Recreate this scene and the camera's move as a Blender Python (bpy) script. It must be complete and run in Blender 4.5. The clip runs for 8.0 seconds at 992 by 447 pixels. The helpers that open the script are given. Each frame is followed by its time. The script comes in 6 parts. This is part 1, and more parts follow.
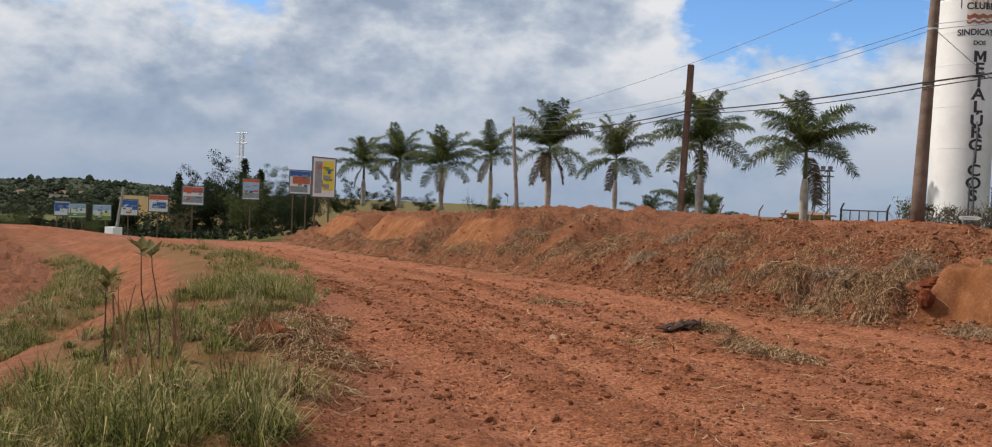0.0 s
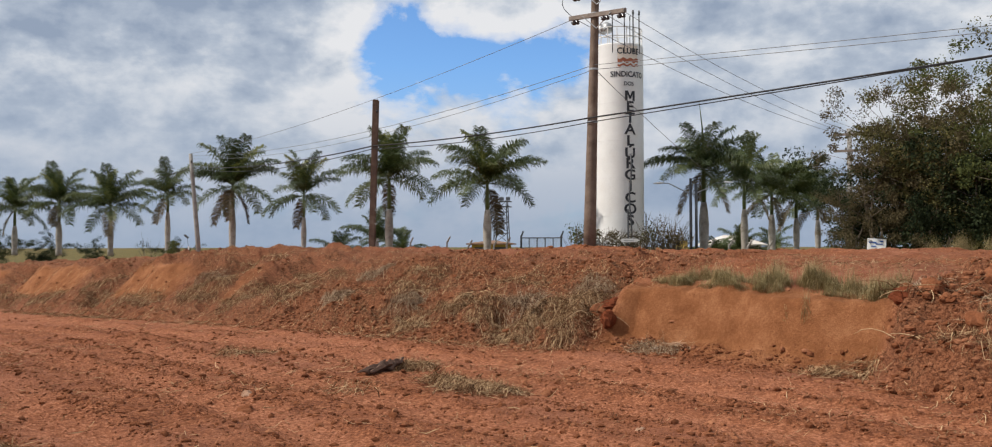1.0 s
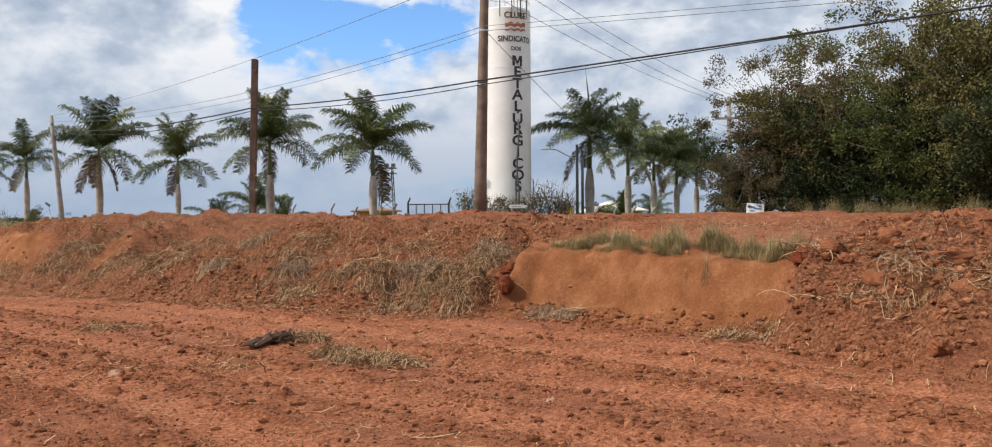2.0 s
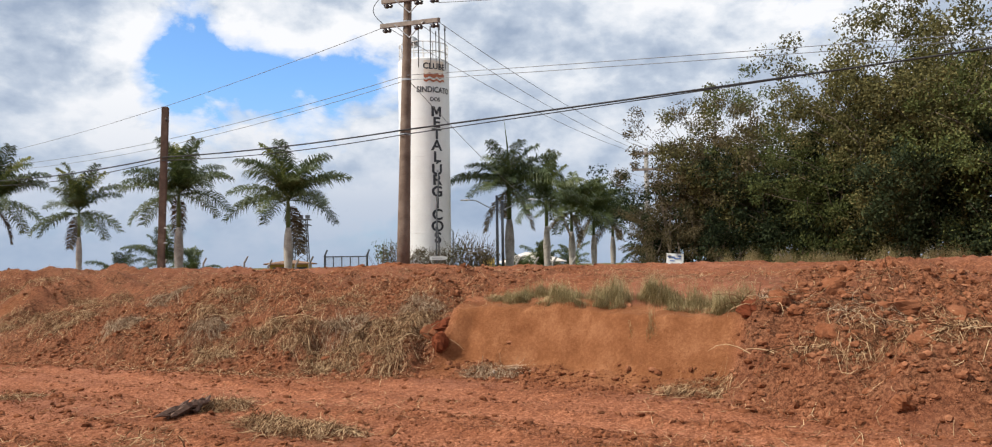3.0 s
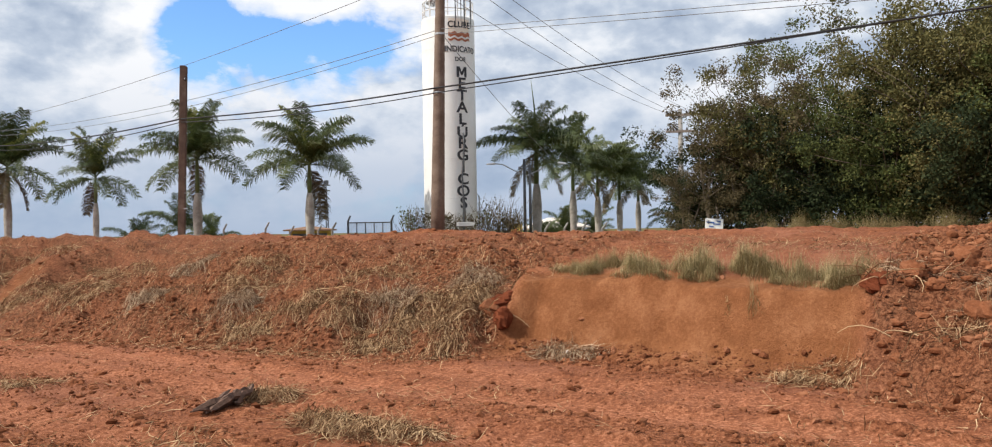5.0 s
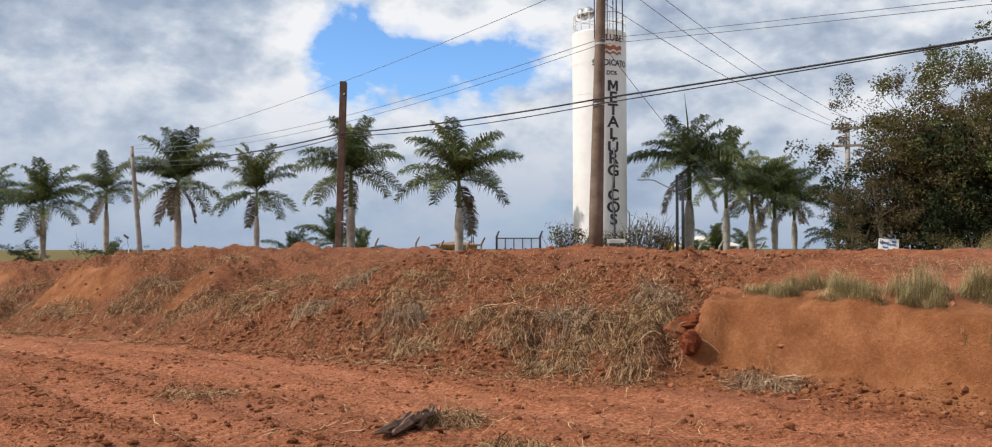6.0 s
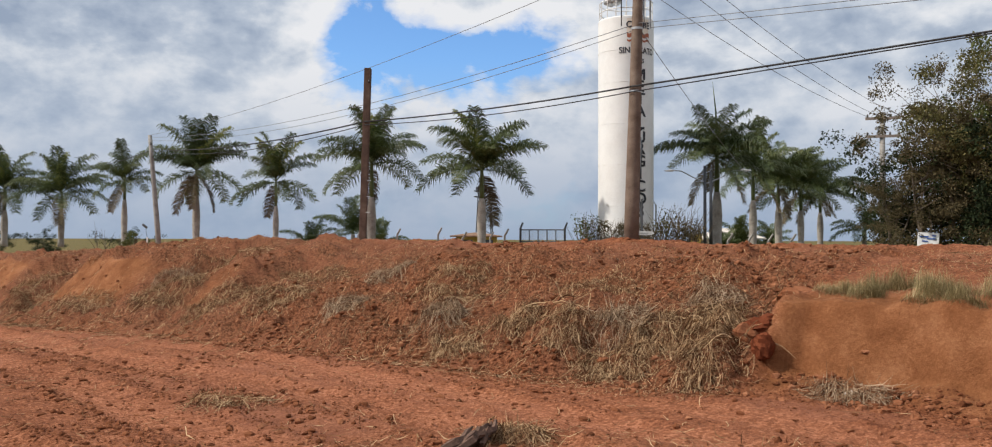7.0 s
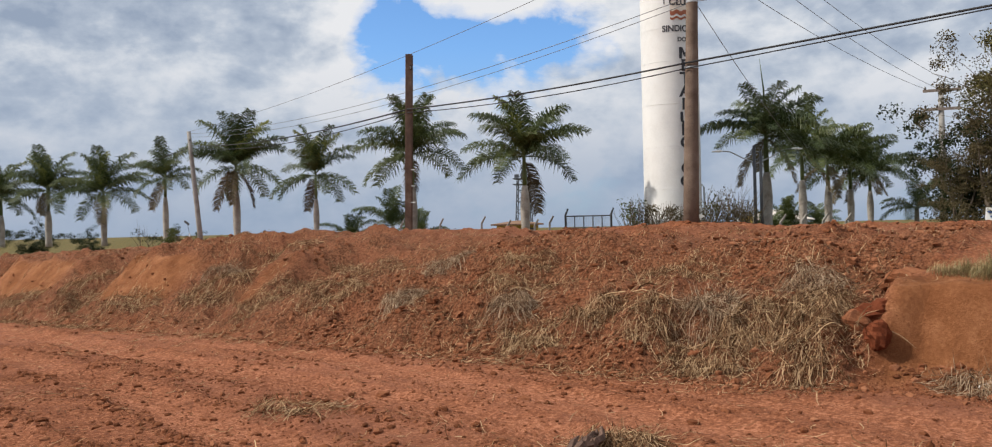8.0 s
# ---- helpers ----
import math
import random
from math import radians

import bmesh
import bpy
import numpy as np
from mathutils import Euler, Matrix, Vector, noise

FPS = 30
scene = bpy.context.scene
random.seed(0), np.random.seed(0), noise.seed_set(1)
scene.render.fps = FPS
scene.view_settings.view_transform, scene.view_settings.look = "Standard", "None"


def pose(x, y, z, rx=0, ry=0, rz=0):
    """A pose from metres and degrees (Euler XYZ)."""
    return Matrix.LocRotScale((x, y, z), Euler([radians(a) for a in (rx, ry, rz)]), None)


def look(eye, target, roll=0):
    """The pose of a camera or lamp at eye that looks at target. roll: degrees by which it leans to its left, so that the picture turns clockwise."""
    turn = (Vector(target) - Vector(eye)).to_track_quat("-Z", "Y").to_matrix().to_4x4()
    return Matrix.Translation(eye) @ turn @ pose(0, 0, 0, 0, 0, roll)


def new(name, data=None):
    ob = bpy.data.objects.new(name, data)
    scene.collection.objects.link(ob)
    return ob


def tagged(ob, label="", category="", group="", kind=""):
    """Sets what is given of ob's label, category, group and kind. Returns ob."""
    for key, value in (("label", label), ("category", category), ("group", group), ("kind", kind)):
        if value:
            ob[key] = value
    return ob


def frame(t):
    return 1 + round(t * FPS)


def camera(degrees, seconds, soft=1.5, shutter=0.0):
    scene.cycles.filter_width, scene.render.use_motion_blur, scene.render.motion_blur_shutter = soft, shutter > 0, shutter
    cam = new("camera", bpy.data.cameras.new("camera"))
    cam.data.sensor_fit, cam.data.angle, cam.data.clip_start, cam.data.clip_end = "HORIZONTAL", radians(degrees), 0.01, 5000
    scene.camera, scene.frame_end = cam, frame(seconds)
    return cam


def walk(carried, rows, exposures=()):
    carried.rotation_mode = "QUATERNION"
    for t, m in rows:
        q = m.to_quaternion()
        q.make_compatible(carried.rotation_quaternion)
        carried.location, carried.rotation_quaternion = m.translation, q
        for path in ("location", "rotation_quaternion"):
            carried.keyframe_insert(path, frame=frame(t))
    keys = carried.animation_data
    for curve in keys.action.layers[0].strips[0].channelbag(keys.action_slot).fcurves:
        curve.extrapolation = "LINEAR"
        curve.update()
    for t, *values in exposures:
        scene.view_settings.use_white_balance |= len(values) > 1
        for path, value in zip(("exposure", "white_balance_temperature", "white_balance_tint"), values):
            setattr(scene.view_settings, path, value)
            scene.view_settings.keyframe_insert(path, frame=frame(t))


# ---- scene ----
cam = camera(58.5, 8.0, soft=1.1)
PATH = [
    (0, (1.78, -4.948, 1.624), (0.801, -3.205, 1.581), 2.5),
    (0.5, (1.635, -4.628, 1.621), (0.999, -2.732, 1.631), 1.2),
    (1, (1.495, -4.401, 1.65), (1.166, -2.429, 1.702), -0.1),
    (1.5, (1.405, -4.087, 1.613), (1.281, -2.091, 1.655), -0.8),
    (1.7, (1.346, -3.966, 1.602), (1.243, -1.969, 1.626), -0.9),
    (2, (1.257, -3.784, 1.585), (1.187, -1.785, 1.563), -0.4),
    (2.2, (1.193, -3.653, 1.589), (1.189, -1.654, 1.646), -0.1),
    (3.3, (0.84, -3.012, 1.635), (0.983, -1.02, 1.741), -0.9),
    (3.5, (0.776, -2.896, 1.643), (0.93, -0.906, 1.763), -0.8),
    (4, (0.612, -2.466, 1.642), (0.765, -0.473, 1.695), -1.2),
    (4.2, (0.583, -2.233, 1.642), (0.737, -0.241, 1.725), -0.2),
    (5.3, (0.116, -1.405, 1.646), (0.179, 0.594, 1.645), -1.1),
    (5.5, (0.009, -1.256, 1.627), (0.009, 0.744, 1.633), -0.5),
    (5.8, (-0.164, -0.994, 1.619), (-0.332, 0.998, 1.648), -1.2),
    (6, (-0.279, -0.82, 1.614), (-0.497, 1.168, 1.67), -0.1),
    (6.3, (-0.456, -0.578, 1.634), (-0.734, 1.401, 1.712), -0.8),
    (6.5, (-0.574, -0.417, 1.648), (-0.871, 1.561, 1.679), -1.3),
    (6.8, (-0.736, -0.172, 1.654), (-1.015, 1.808, 1.702), -1.4),
    (7, (-0.844, -0.009, 1.658), (-1.094, 1.975, 1.693), 0.2),
    (7.3, (-1.023, 0.2, 1.654), (-1.339, 2.175, 1.657), -0.5),
    (7.5, (-1.143, 0.339, 1.652), (-1.439, 2.317, 1.704), -0.5),
    (7.8, (-1.321, 0.603, 1.643), (-1.644, 2.577, 1.65), -0.9),
    (8, (-1.439, 0.779, 1.637), (-1.766, 2.752, 1.647), -1.3),
]
walk(cam, [(t, look(eye, target, roll)) for t, eye, target, roll in PATH],
     [(0, -0.22), (0.5, -0.30), (1, -0.21), (2, 0.02), (3.5, 0.08), (5.5, 0.11), (6.2, -0.10), (7, -0.15), (7.5, -0.19), (8, -0.17)])

# ---- world and sun ----
SUN_DIR = Vector((-0.78, -0.22, 0.78)).normalized()
world = bpy.data.worlds.new("sky")
scene.world = world
world.use_nodes = True


def link(tree, a, b):
    tree.links.new(a, b)


def nod(tree, kind, **inputs):
    n = tree.nodes.new(kind)
    for key, value in inputs.items():
        n.inputs[key.replace("_", " ")].default_value = value
    return n


def ramp(tree, fac, stops):
    n = tree.nodes.new("ShaderNodeValToRGB")
    els = n.color_ramp.elements
    while len(els) < len(stops):
        els.new(0.5)
    for el, (p, c) in zip(els, stops):
        el.position = p
        el.color = (*c, 1) if len(c) == 3 else c
    link(tree, fac, n.inputs[0])
    return n.outputs[0]


def mixc(tree, fac, a, b, blend="MIX"):
    n = tree.nodes.new("ShaderNodeMix")
    n.data_type, n.blend_type = "RGBA", blend
    for sock, v in ((n.inputs[0], fac), (n.inputs[6], a), (n.inputs[7], b)):
        if isinstance(v, (int, float)):
            sock.default_value = v
        elif isinstance(v, tuple):
            sock.default_value = (*v, 1)
        else:
            link(tree, v, sock)
    return n.outputs[2]


def calc(tree, op, a, b=0.0, clamp=False):
    n = tree.nodes.new("ShaderNodeMath")
    n.operation, n.use_clamp = op, clamp
    for sock, v in zip(n.inputs, (a, b)):
        if isinstance(v, (int, float)):
            sock.default_value = v
        else:
            link(tree, v, sock)
    return n.outputs[0]


def build_sky():
    t = world.node_tree
    t.nodes.clear()
    sky = t.nodes.new("ShaderNodeTexSky")
    sky.sky_type, sky.sun_disc = "NISHITA", False
    sky.sun_elevation = math.asin(SUN_DIR.z)
    sky.sun_rotation = math.atan2(SUN_DIR.x, SUN_DIR.y)
    sky.air_density, sky.dust_density, sky.altitude = 1.0, 0.6, 600
    co = t.nodes.new("ShaderNodeTexCoord")
    sep = t.nodes.new("ShaderNodeSeparateXYZ")
    link(t, co.outputs["Generated"], sep.inputs[0])
    # heaped clouds: billows over a broad swell, a little drawn out along the horizon
    def cloud_point(shift, squash):
        m = nod(t, "ShaderNodeMapping", Location=shift, Scale=(1.0, 1.0, squash))
        link(t, co.outputs["Generated"], m.inputs[0])
        return m.outputs[0]

    def cloud_noise(scale, detail, rough, shift, squash=1.7, warp=0.15):
        n = nod(t, "ShaderNodeTexNoise", Scale=scale, Detail=detail, Roughness=rough, Distortion=warp)
        link(t, cloud_point(shift, squash), n.inputs[0])
        return n.outputs[0]

    def billows(scale, shift):
        n = t.nodes.new("ShaderNodeTexVoronoi")
        n.feature, n.normalize = "SMOOTH_F1", True
        for key, value in (("Scale", scale), ("Detail", 3.0), ("Roughness", 0.55), ("Lacunarity", 2.2), ("Smoothness", 0.35)):
            n.inputs[key].default_value = value
        link(t, cloud_point(shift, 1.5), n.inputs["Vector"])
        return calc(t, "SUBTRACT", 0.62, n.outputs["Distance"])

    def near(azimuth, height, lo, hi, amount):
        a, h = radians(azimuth), radians(height)
        v = t.nodes.new("ShaderNodeVectorMath")
        v.operation = "DOT_PRODUCT"
        link(t, co.outputs["Generated"], v.inputs[0])
        v.inputs[1].default_value = (math.sin(a) * math.cos(h), math.cos(a) * math.cos(h), math.sin(h))
        return calc(t, "MULTIPLY", ramp(t, v.outputs["Value"], [(math.cos(radians(hi)), (0, 0, 0)), (math.cos(radians(lo)), (1, 1, 1))]), amount)

    def density(side, lift):
        o = Vector(CLOUD_SHIFT) + Vector((side, 0, lift))
        swell = cloud_noise(3.2, 3, 0.5, o)
        fine = cloud_noise(9.0, 10, 0.66, o + Vector((3, 1, 0)))
        return calc(t, "ADD", calc(t, "ADD", calc(t, "MULTIPLY", swell, 0.50), calc(t, "MULTIPLY", fine, 0.26)), calc(t, "MULTIPLY", billows(8.5, o), 0.42))

    def total(items):
        out = items[0]
        for item in items[1:]:
            out = calc(t, "ADD", out, item)
        return out

    here, sunward = density(0.0, 0.0), density(0.014, -0.032)
    # breaks of blue and a heavy grey bank, as the day's sky has them
    breaks = [near(az, h, lo, hi, k) for az, h, lo, hi, k in SKY_BREAKS]
    shape = total([here] + breaks)
    cover = ramp(t, shape, [(0.405, (0, 0, 0)), (0.435, (0.62, 0.62, 0.62)), (0.485, (1, 1, 1))])
    heavy = total([near(az, h, lo, hi, k) for az, h, lo, hi, k in SKY_HEAVY])
    lit = calc(t, "ADD", calc(t, "MULTIPLY", calc(t, "SUBTRACT", here, sunward), 5.0), 0.72)
    lit = calc(t, "SUBTRACT", lit, calc(t, "MULTIPLY", calc(t, "MAXIMUM", calc(t, "SUBTRACT", shape, 0.53), 0.0), 2.0))
    lit = calc(t, "SUBTRACT", lit, heavy, True)
    body = ramp(t, lit, [(0.05, (0.37, 0.455, 0.60)), (0.35, (0.55, 0.63, 0.755)), (0.60, (0.80, 0.85, 0.925)), (0.85, (1.0, 1.01, 1.04))])
    blue = mixc(t, 1.0, sky.outputs[0], (0.12, 0.165, 0.215), "MULTIPLY")
    seen = mixc(t, cover, blue, body)
    # pale haze low down
    low = ramp(t, sep.outputs[2], [(0.0, (0.90, 0.90, 0.90)), (0.07, (0.66, 0.66, 0.66)), (0.13, (0.25, 0.25, 0.25)), (0.20, (0, 0, 0))])
    seen = mixc(t, low, seen, (0.375, 0.475, 0.64))
    # below the horizon the land's own dull colour
    under = ramp(t, calc(t, "ADD", sep.outputs[2], 0.5), [(0.47, (0, 0, 0)), (0.5, (1, 1, 1))])
    seen = mixc(t, under, (0.16, 0.10, 0.07), seen)
    bg = nod(t, "ShaderNodeBackground", Strength=SKY_STRENGTH)
    link(t, seen, bg.inputs[0])
    out = t.nodes.new("ShaderNodeOutputWorld")
    link(t, bg.outputs[0], out.inputs[0])


CLOUD_SHIFT = (0.4, 0.2, 0.0)
# azimuth, height, full within, none beyond (degrees), amount
SKY_BREAKS = [(-12.5, 12.0, 1, 6.5, -0.16), (-18, 11.0, 0, 4, -0.07), (-10, 17, 0, 4, 0.14), (-4, 13.0, 1, 5, -0.10), (-15, 15.5, 0, 4, -0.05), (-21, 14.5, 0, 5, 0.08), (-47, 13.5, 0, 4, -0.12), (24, 17, 0, 5, -0.14),
              (-33, 15, 3, 13, 0.14), (9, 12, 2, 11, 0.12), (-14, 7, 1, 6, 0.09), (-30, 8, 2, 12, 0.06), (26, 8, 3, 14, 0.08)]
SKY_HEAVY = [(-38, 15, 2, 10, 0.20), (-26, 14.5, 1, 7, 0.16), (4, 7, 2, 10, 0.08), (-48, 9, 2, 10, 0.10)]
SKY_STRENGTH = 0.92
build_sky()
sun = new("sun", bpy.data.lights.new("sun", "SUN"))
sun.data.energy, sun.data.angle, sun.data.color = 5.0, radians(0.7), (1.0, 0.93, 0.83)
sun.matrix_world = look(SUN_DIR * 50, (0, 0, 0))

# ---- materials ----


def stuff_material(name, stops, scale=3.0, rough=0.85, bump=0.3, bump_scale=30.0, spec=0.3, metal=0.0, island=0.0, per_object=0.0, through_light=0.0, stain=0.0):
    """Grain at two scales over a colour ramp; island and per_object vary the value from piece to piece."""
    m = bpy.data.materials.new(name)
    m.use_nodes = True
    t = m.node_tree
    b = t.nodes["Principled BSDF"]
    geo = t.nodes.new("ShaderNodeNewGeometry")
    n1 = nod(t, "ShaderNodeTexNoise", Scale=scale, Detail=6.0, Roughness=0.6)
    link(t, geo.outputs["Position"], n1.inputs[0])
    n2 = nod(t, "ShaderNodeTexNoise", Scale=bump_scale, Detail=4.0, Roughness=0.65)
    link(t, geo.outputs["Position"], n2.inputs[0])
    fac = calc(t, "ADD", calc(t, "MULTIPLY", n1.outputs[0], 0.7), calc(t, "MULTIPLY", n2.outputs[0], 0.3))
    if island:
        fac = calc(t, "ADD", fac, calc(t, "MULTIPLY", calc(t, "SUBTRACT", geo.outputs["Random Per Island"], 0.5), island))
    if per_object:
        info = t.nodes.new("ShaderNodeObjectInfo")
        fac = calc(t, "ADD", fac, calc(t, "MULTIPLY", calc(t, "SUBTRACT", info.outputs["Random"], 0.5), per_object))
    col = ramp(t, fac, stops)
    if stain:
        n3 = nod(t, "ShaderNodeTexNoise", Scale=0.7, Detail=5.0, Roughness=0.7)
        link(t, geo.outputs["Position"], n3.inputs[0])
        s = ramp(t, n3.outputs[0], [(0.45, (0, 0, 0)), (0.75, (stain, stain, stain))])
        col = mixc(t, s, col, (0.25, 0.13, 0.07))
    link(t, col, b.inputs["Base Color"])
    b.inputs["Roughness"].default_value = rough
    b.inputs["Metallic"].default_value = metal
    b.inputs["Specular IOR Level"].default_value = spec
    if bump:
        bn = nod(t, "ShaderNodeBump", Strength=bump, Distance=0.02)
        link(t, n2.outputs[0], bn.inputs["Height"])
        link(t, bn.outputs[0], b.inputs["Normal"])
    if through_light:
        tr = t.nodes.new("ShaderNodeBsdfTranslucent")
        link(t, col, tr.inputs[0])
        mx = nod(t, "ShaderNodeMixShader", Fac=through_light)
        link(t, b.outputs[0], mx.inputs[1])
        link(t, tr.outputs[0], mx.inputs[2])
        link(t, mx.outputs[0], t.nodes["Material Output"].inputs[0])
    return m


def ground_material():
    m = bpy.data.materials.new("red_earth")
    m.use_nodes = True
    t = m.node_tree
    b = t.nodes["Principled BSDF"]
    geo = t.nodes.new("ShaderNodeNewGeometry")

    def noise_at(scale, detail=6.0, rough=0.6):
        n = nod(t, "ShaderNodeTexNoise", Scale=scale, Detail=detail, Roughness=rough)
        link(t, geo.outputs["Position"], n.inputs[0])
        return n.outputs[0]

    fine, mid, wide = noise_at(26.0, 8.0, 0.7), noise_at(2.4), noise_at(0.32)
    # random crumb and grain tones put fine relief's highlights and shadows into the colour
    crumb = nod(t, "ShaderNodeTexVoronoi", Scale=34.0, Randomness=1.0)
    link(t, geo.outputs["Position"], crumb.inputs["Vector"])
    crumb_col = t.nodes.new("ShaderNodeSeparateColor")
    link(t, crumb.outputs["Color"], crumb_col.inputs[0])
    grain_shade = calc(t, "ADD", calc(t, "MULTIPLY", calc(t, "SUBTRACT", crumb_col.outputs[0], 0.5), 0.16), calc(t, "MULTIPLY", calc(t, "SUBTRACT", noise_at(85.0, 3.0, 0.7), 0.5), 0.5))
    fine = calc(t, "ADD", fine, grain_shade)
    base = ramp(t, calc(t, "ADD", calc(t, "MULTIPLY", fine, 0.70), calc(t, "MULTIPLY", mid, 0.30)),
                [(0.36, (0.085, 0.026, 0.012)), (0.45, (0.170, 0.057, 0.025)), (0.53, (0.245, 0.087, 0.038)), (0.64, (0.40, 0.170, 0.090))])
    # dry dusty patches
    base = mixc(t, ramp(t, wide, [(0.45, (0, 0, 0)), (0.64, (0.75, 0.75, 0.75))]), base, mixc(t, mid, (0.170, 0.056, 0.028), (0.37, 0.160, 0.098)))
    at = t.nodes.new("ShaderNodeAttribute")
    at.attribute_name = "cover"
    sep = t.nodes.new("ShaderNodeSeparateColor")
    link(t, at.outputs["Color"], sep.inputs[0])
    # packed pale wheel tracks
    base = mixc(t, calc(t, "MULTIPLY", at.outputs["Alpha"], ramp(t, mid, [(0.36, (0.5, 0.5, 0.5)), (0.58, (0.95, 0.95, 0.95))])), base, ramp(t, fine, [(0.34, (0.165, 0.056, 0.025)), (0.50, (0.265, 0.099, 0.048)), (0.66, (0.42, 0.180, 0.102))]))
    # freshly cut orange subsoil
    base = mixc(t, sep.outputs[0], base, ramp(t, calc(t, "ADD", calc(t, "MULTIPLY", fine, 0.35), calc(t, "MULTIPLY", mid, 0.65)), [(0.36, (0.175, 0.064, 0.025)), (0.5, (0.240, 0.095, 0.039)), (0.64, (0.33, 0.145, 0.068))]))
    # turned loose soil, darker brown
    base = mixc(t, calc(t, "MULTIPLY", sep.outputs[2], ramp(t, mid, [(0.35, (0.35, 0.35, 0.35)), (0.6, (0.95, 0.95, 0.95))])), base,
                ramp(t, fine, [(0.34, (0.050, 0.020, 0.010)), (0.48, (0.140, 0.055, 0.026)), (0.64, (0.270, 0.122, 0.064))]))
    # grassy land
    base = mixc(t, calc(t, "MULTIPLY", sep.outputs[1], ramp(t, mid, [(0.3, (0.6, 0.6, 0.6)), (0.5, (1, 1, 1))])), base,
                ramp(t, noise_at(0.9), [(0.3, (0.045, 0.060, 0.016)), (0.5, (0.085, 0.095, 0.028)), (0.7, (0.16, 0.13, 0.05))]))
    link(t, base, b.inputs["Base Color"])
    b.inputs["Roughness"].default_value = 0.95
    b.inputs["Specular IOR Level"].default_value = 0.12
    grit = calc(t, "ADD", calc(t, "MULTIPLY", noise_at(18.0, 9.0, 0.75), 0.65), calc(t, "MULTIPLY", noise_at(60.0, 4.0), 0.35))
    bn = nod(t, "ShaderNodeBump", Strength=1.0, Distance=0.055)
    link(t, calc(t, "SUBTRACT", 1.0, calc(t, "MULTIPLY", at.outputs["Alpha"], 0.45)), bn.inputs["Strength"])
    link(t, grit, bn.inputs["Height"])
    link(t, bn.outputs[0], b.inputs["Normal"])
    return m


EARTH = ground_material()
CLOD = stuff_material("clod_earth", [(0.20, (0.090, 0.033, 0.016)), (0.5, (0.190, 0.071, 0.034)), (0.80, (0.33, 0.148, 0.080))], 5, 0.95, 0.5, 40, 0.02, island=0.45)
# dark red blocks; also the lump that stands in for a shaded hole
DARK_CLOD_AND_HOLE = stuff_material("dark_red_clod_and_hole", [(0.3, (0.075, 0.021, 0.011)), (0.55, (0.150, 0.044, 0.021)), (0.8, (0.24, 0.085, 0.042))], 9, 0.95, 0.6, 40, 0.02)
STONE = stuff_material("pale_stone", [(0.3, (0.26, 0.14, 0.085)), (0.7, (0.44, 0.28, 0.19))], 8, 0.9, 0.5, 50, 0.2)
WHITE_STONE = stuff_material("white_stone", [(0.3, (0.62, 0.58, 0.52)), (0.7, (0.82, 0.80, 0.76))], 8, 0.9, 0.5, 50, 0.2)
STRAW = stuff_material("dry_straw", [(0.15, (0.060, 0.028, 0.014)), (0.50, (0.205, 0.115, 0.060)), (0.90, (0.52, 0.36, 0.21))], 6, 0.9, 0.0, 30, 0.02, island=0.85, through_light=0.05)
GREY_STRAW = stuff_material("weathered_straw", [(0.2, (0.080, 0.045, 0.027)), (0.5, (0.235, 0.150, 0.090)), (0.85, (0.50, 0.37, 0.25))], 6, 0.85, 0.0, 30, 0.05, island=0.7, through_light=0.1)
GRASS = stuff_material("green_grass", [(0.2, (0.036, 0.046, 0.011)), (0.42, (0.110, 0.124, 0.028)), (0.60, (0.205, 0.190, 0.058)), (0.85, (0.40, 0.32, 0.15))], 1.2, 0.75, 0.0, 30, 0.08, island=0.6, through_light=0.25)
TUFT = stuff_material("olive_tuft", [(0.2, (0.130, 0.108, 0.050)), (0.5, (0.290, 0.235, 0.115)), (0.8, (0.50, 0.40, 0.23))], 1.5, 0.8, 0.0, 30, 0.05, island=0.5, through_light=0.2)
ROOT = stuff_material("charred_root", [(0.3, (0.045, 0.027, 0.020)), (0.55, (0.135, 0.080, 0.058)), (0.8, (0.27, 0.175, 0.125))], 12, 0.9, 0.8, 40, 0.2)
PALM_LEAF = stuff_material("palm_leaf", [(0.15, (0.026, 0.040, 0.014)), (0.45, (0.058, 0.082, 0.026)), (0.75, (0.125, 0.145, 0.050)), (0.95, (0.24, 0.23, 0.11))], 0.9, 0.5, 0.0, 30, 0.35, island=0.35, per_object=0.35, through_light=0.22)
PALM_YOUNG = stuff_material("young_palm_leaf", [(0.2, (0.09, 0.115, 0.022)), (0.7, (0.26, 0.265, 0.065))], 0.9, 0.5, 0.0, 30, 0.45, island=0.35, per_object=0.3, through_light=0.3)
PALM_DEAD = stuff_material("dying_palm_leaf", [(0.2, (0.060, 0.048, 0.030)), (0.5, (0.13, 0.105, 0.065)), (0.8, (0.25, 0.20, 0.12))], 0.9, 0.8, 0.0, 30, 0.2, island=0.5, per_object=0.3, through_light=0.15)
PALM_TRUNK = stuff_material("palm_trunk", [(0.3, (0.20, 0.175, 0.15)), (0.5, (0.33, 0.30, 0.265)), (0.75, (0.46, 0.43, 0.39))], 2.5, 0.9, 0.5, 20, 0.2, per_object=0.15)
PALM_SHAFT = stuff_material("palm_crownshaft", [(0.3, (0.055, 0.080, 0.026)), (0.7, (0.125, 0.155, 0.055))], 2.0, 0.55, 0.1, 20, 0.4, per_object=0.2)
BARK = stuff_material("tree_bark", [(0.3, (0.075, 0.058, 0.042)), (0.55, (0.155, 0.125, 0.095)), (0.8, (0.27, 0.235, 0.19))], 6, 0.92, 0.7, 30, 0.2)
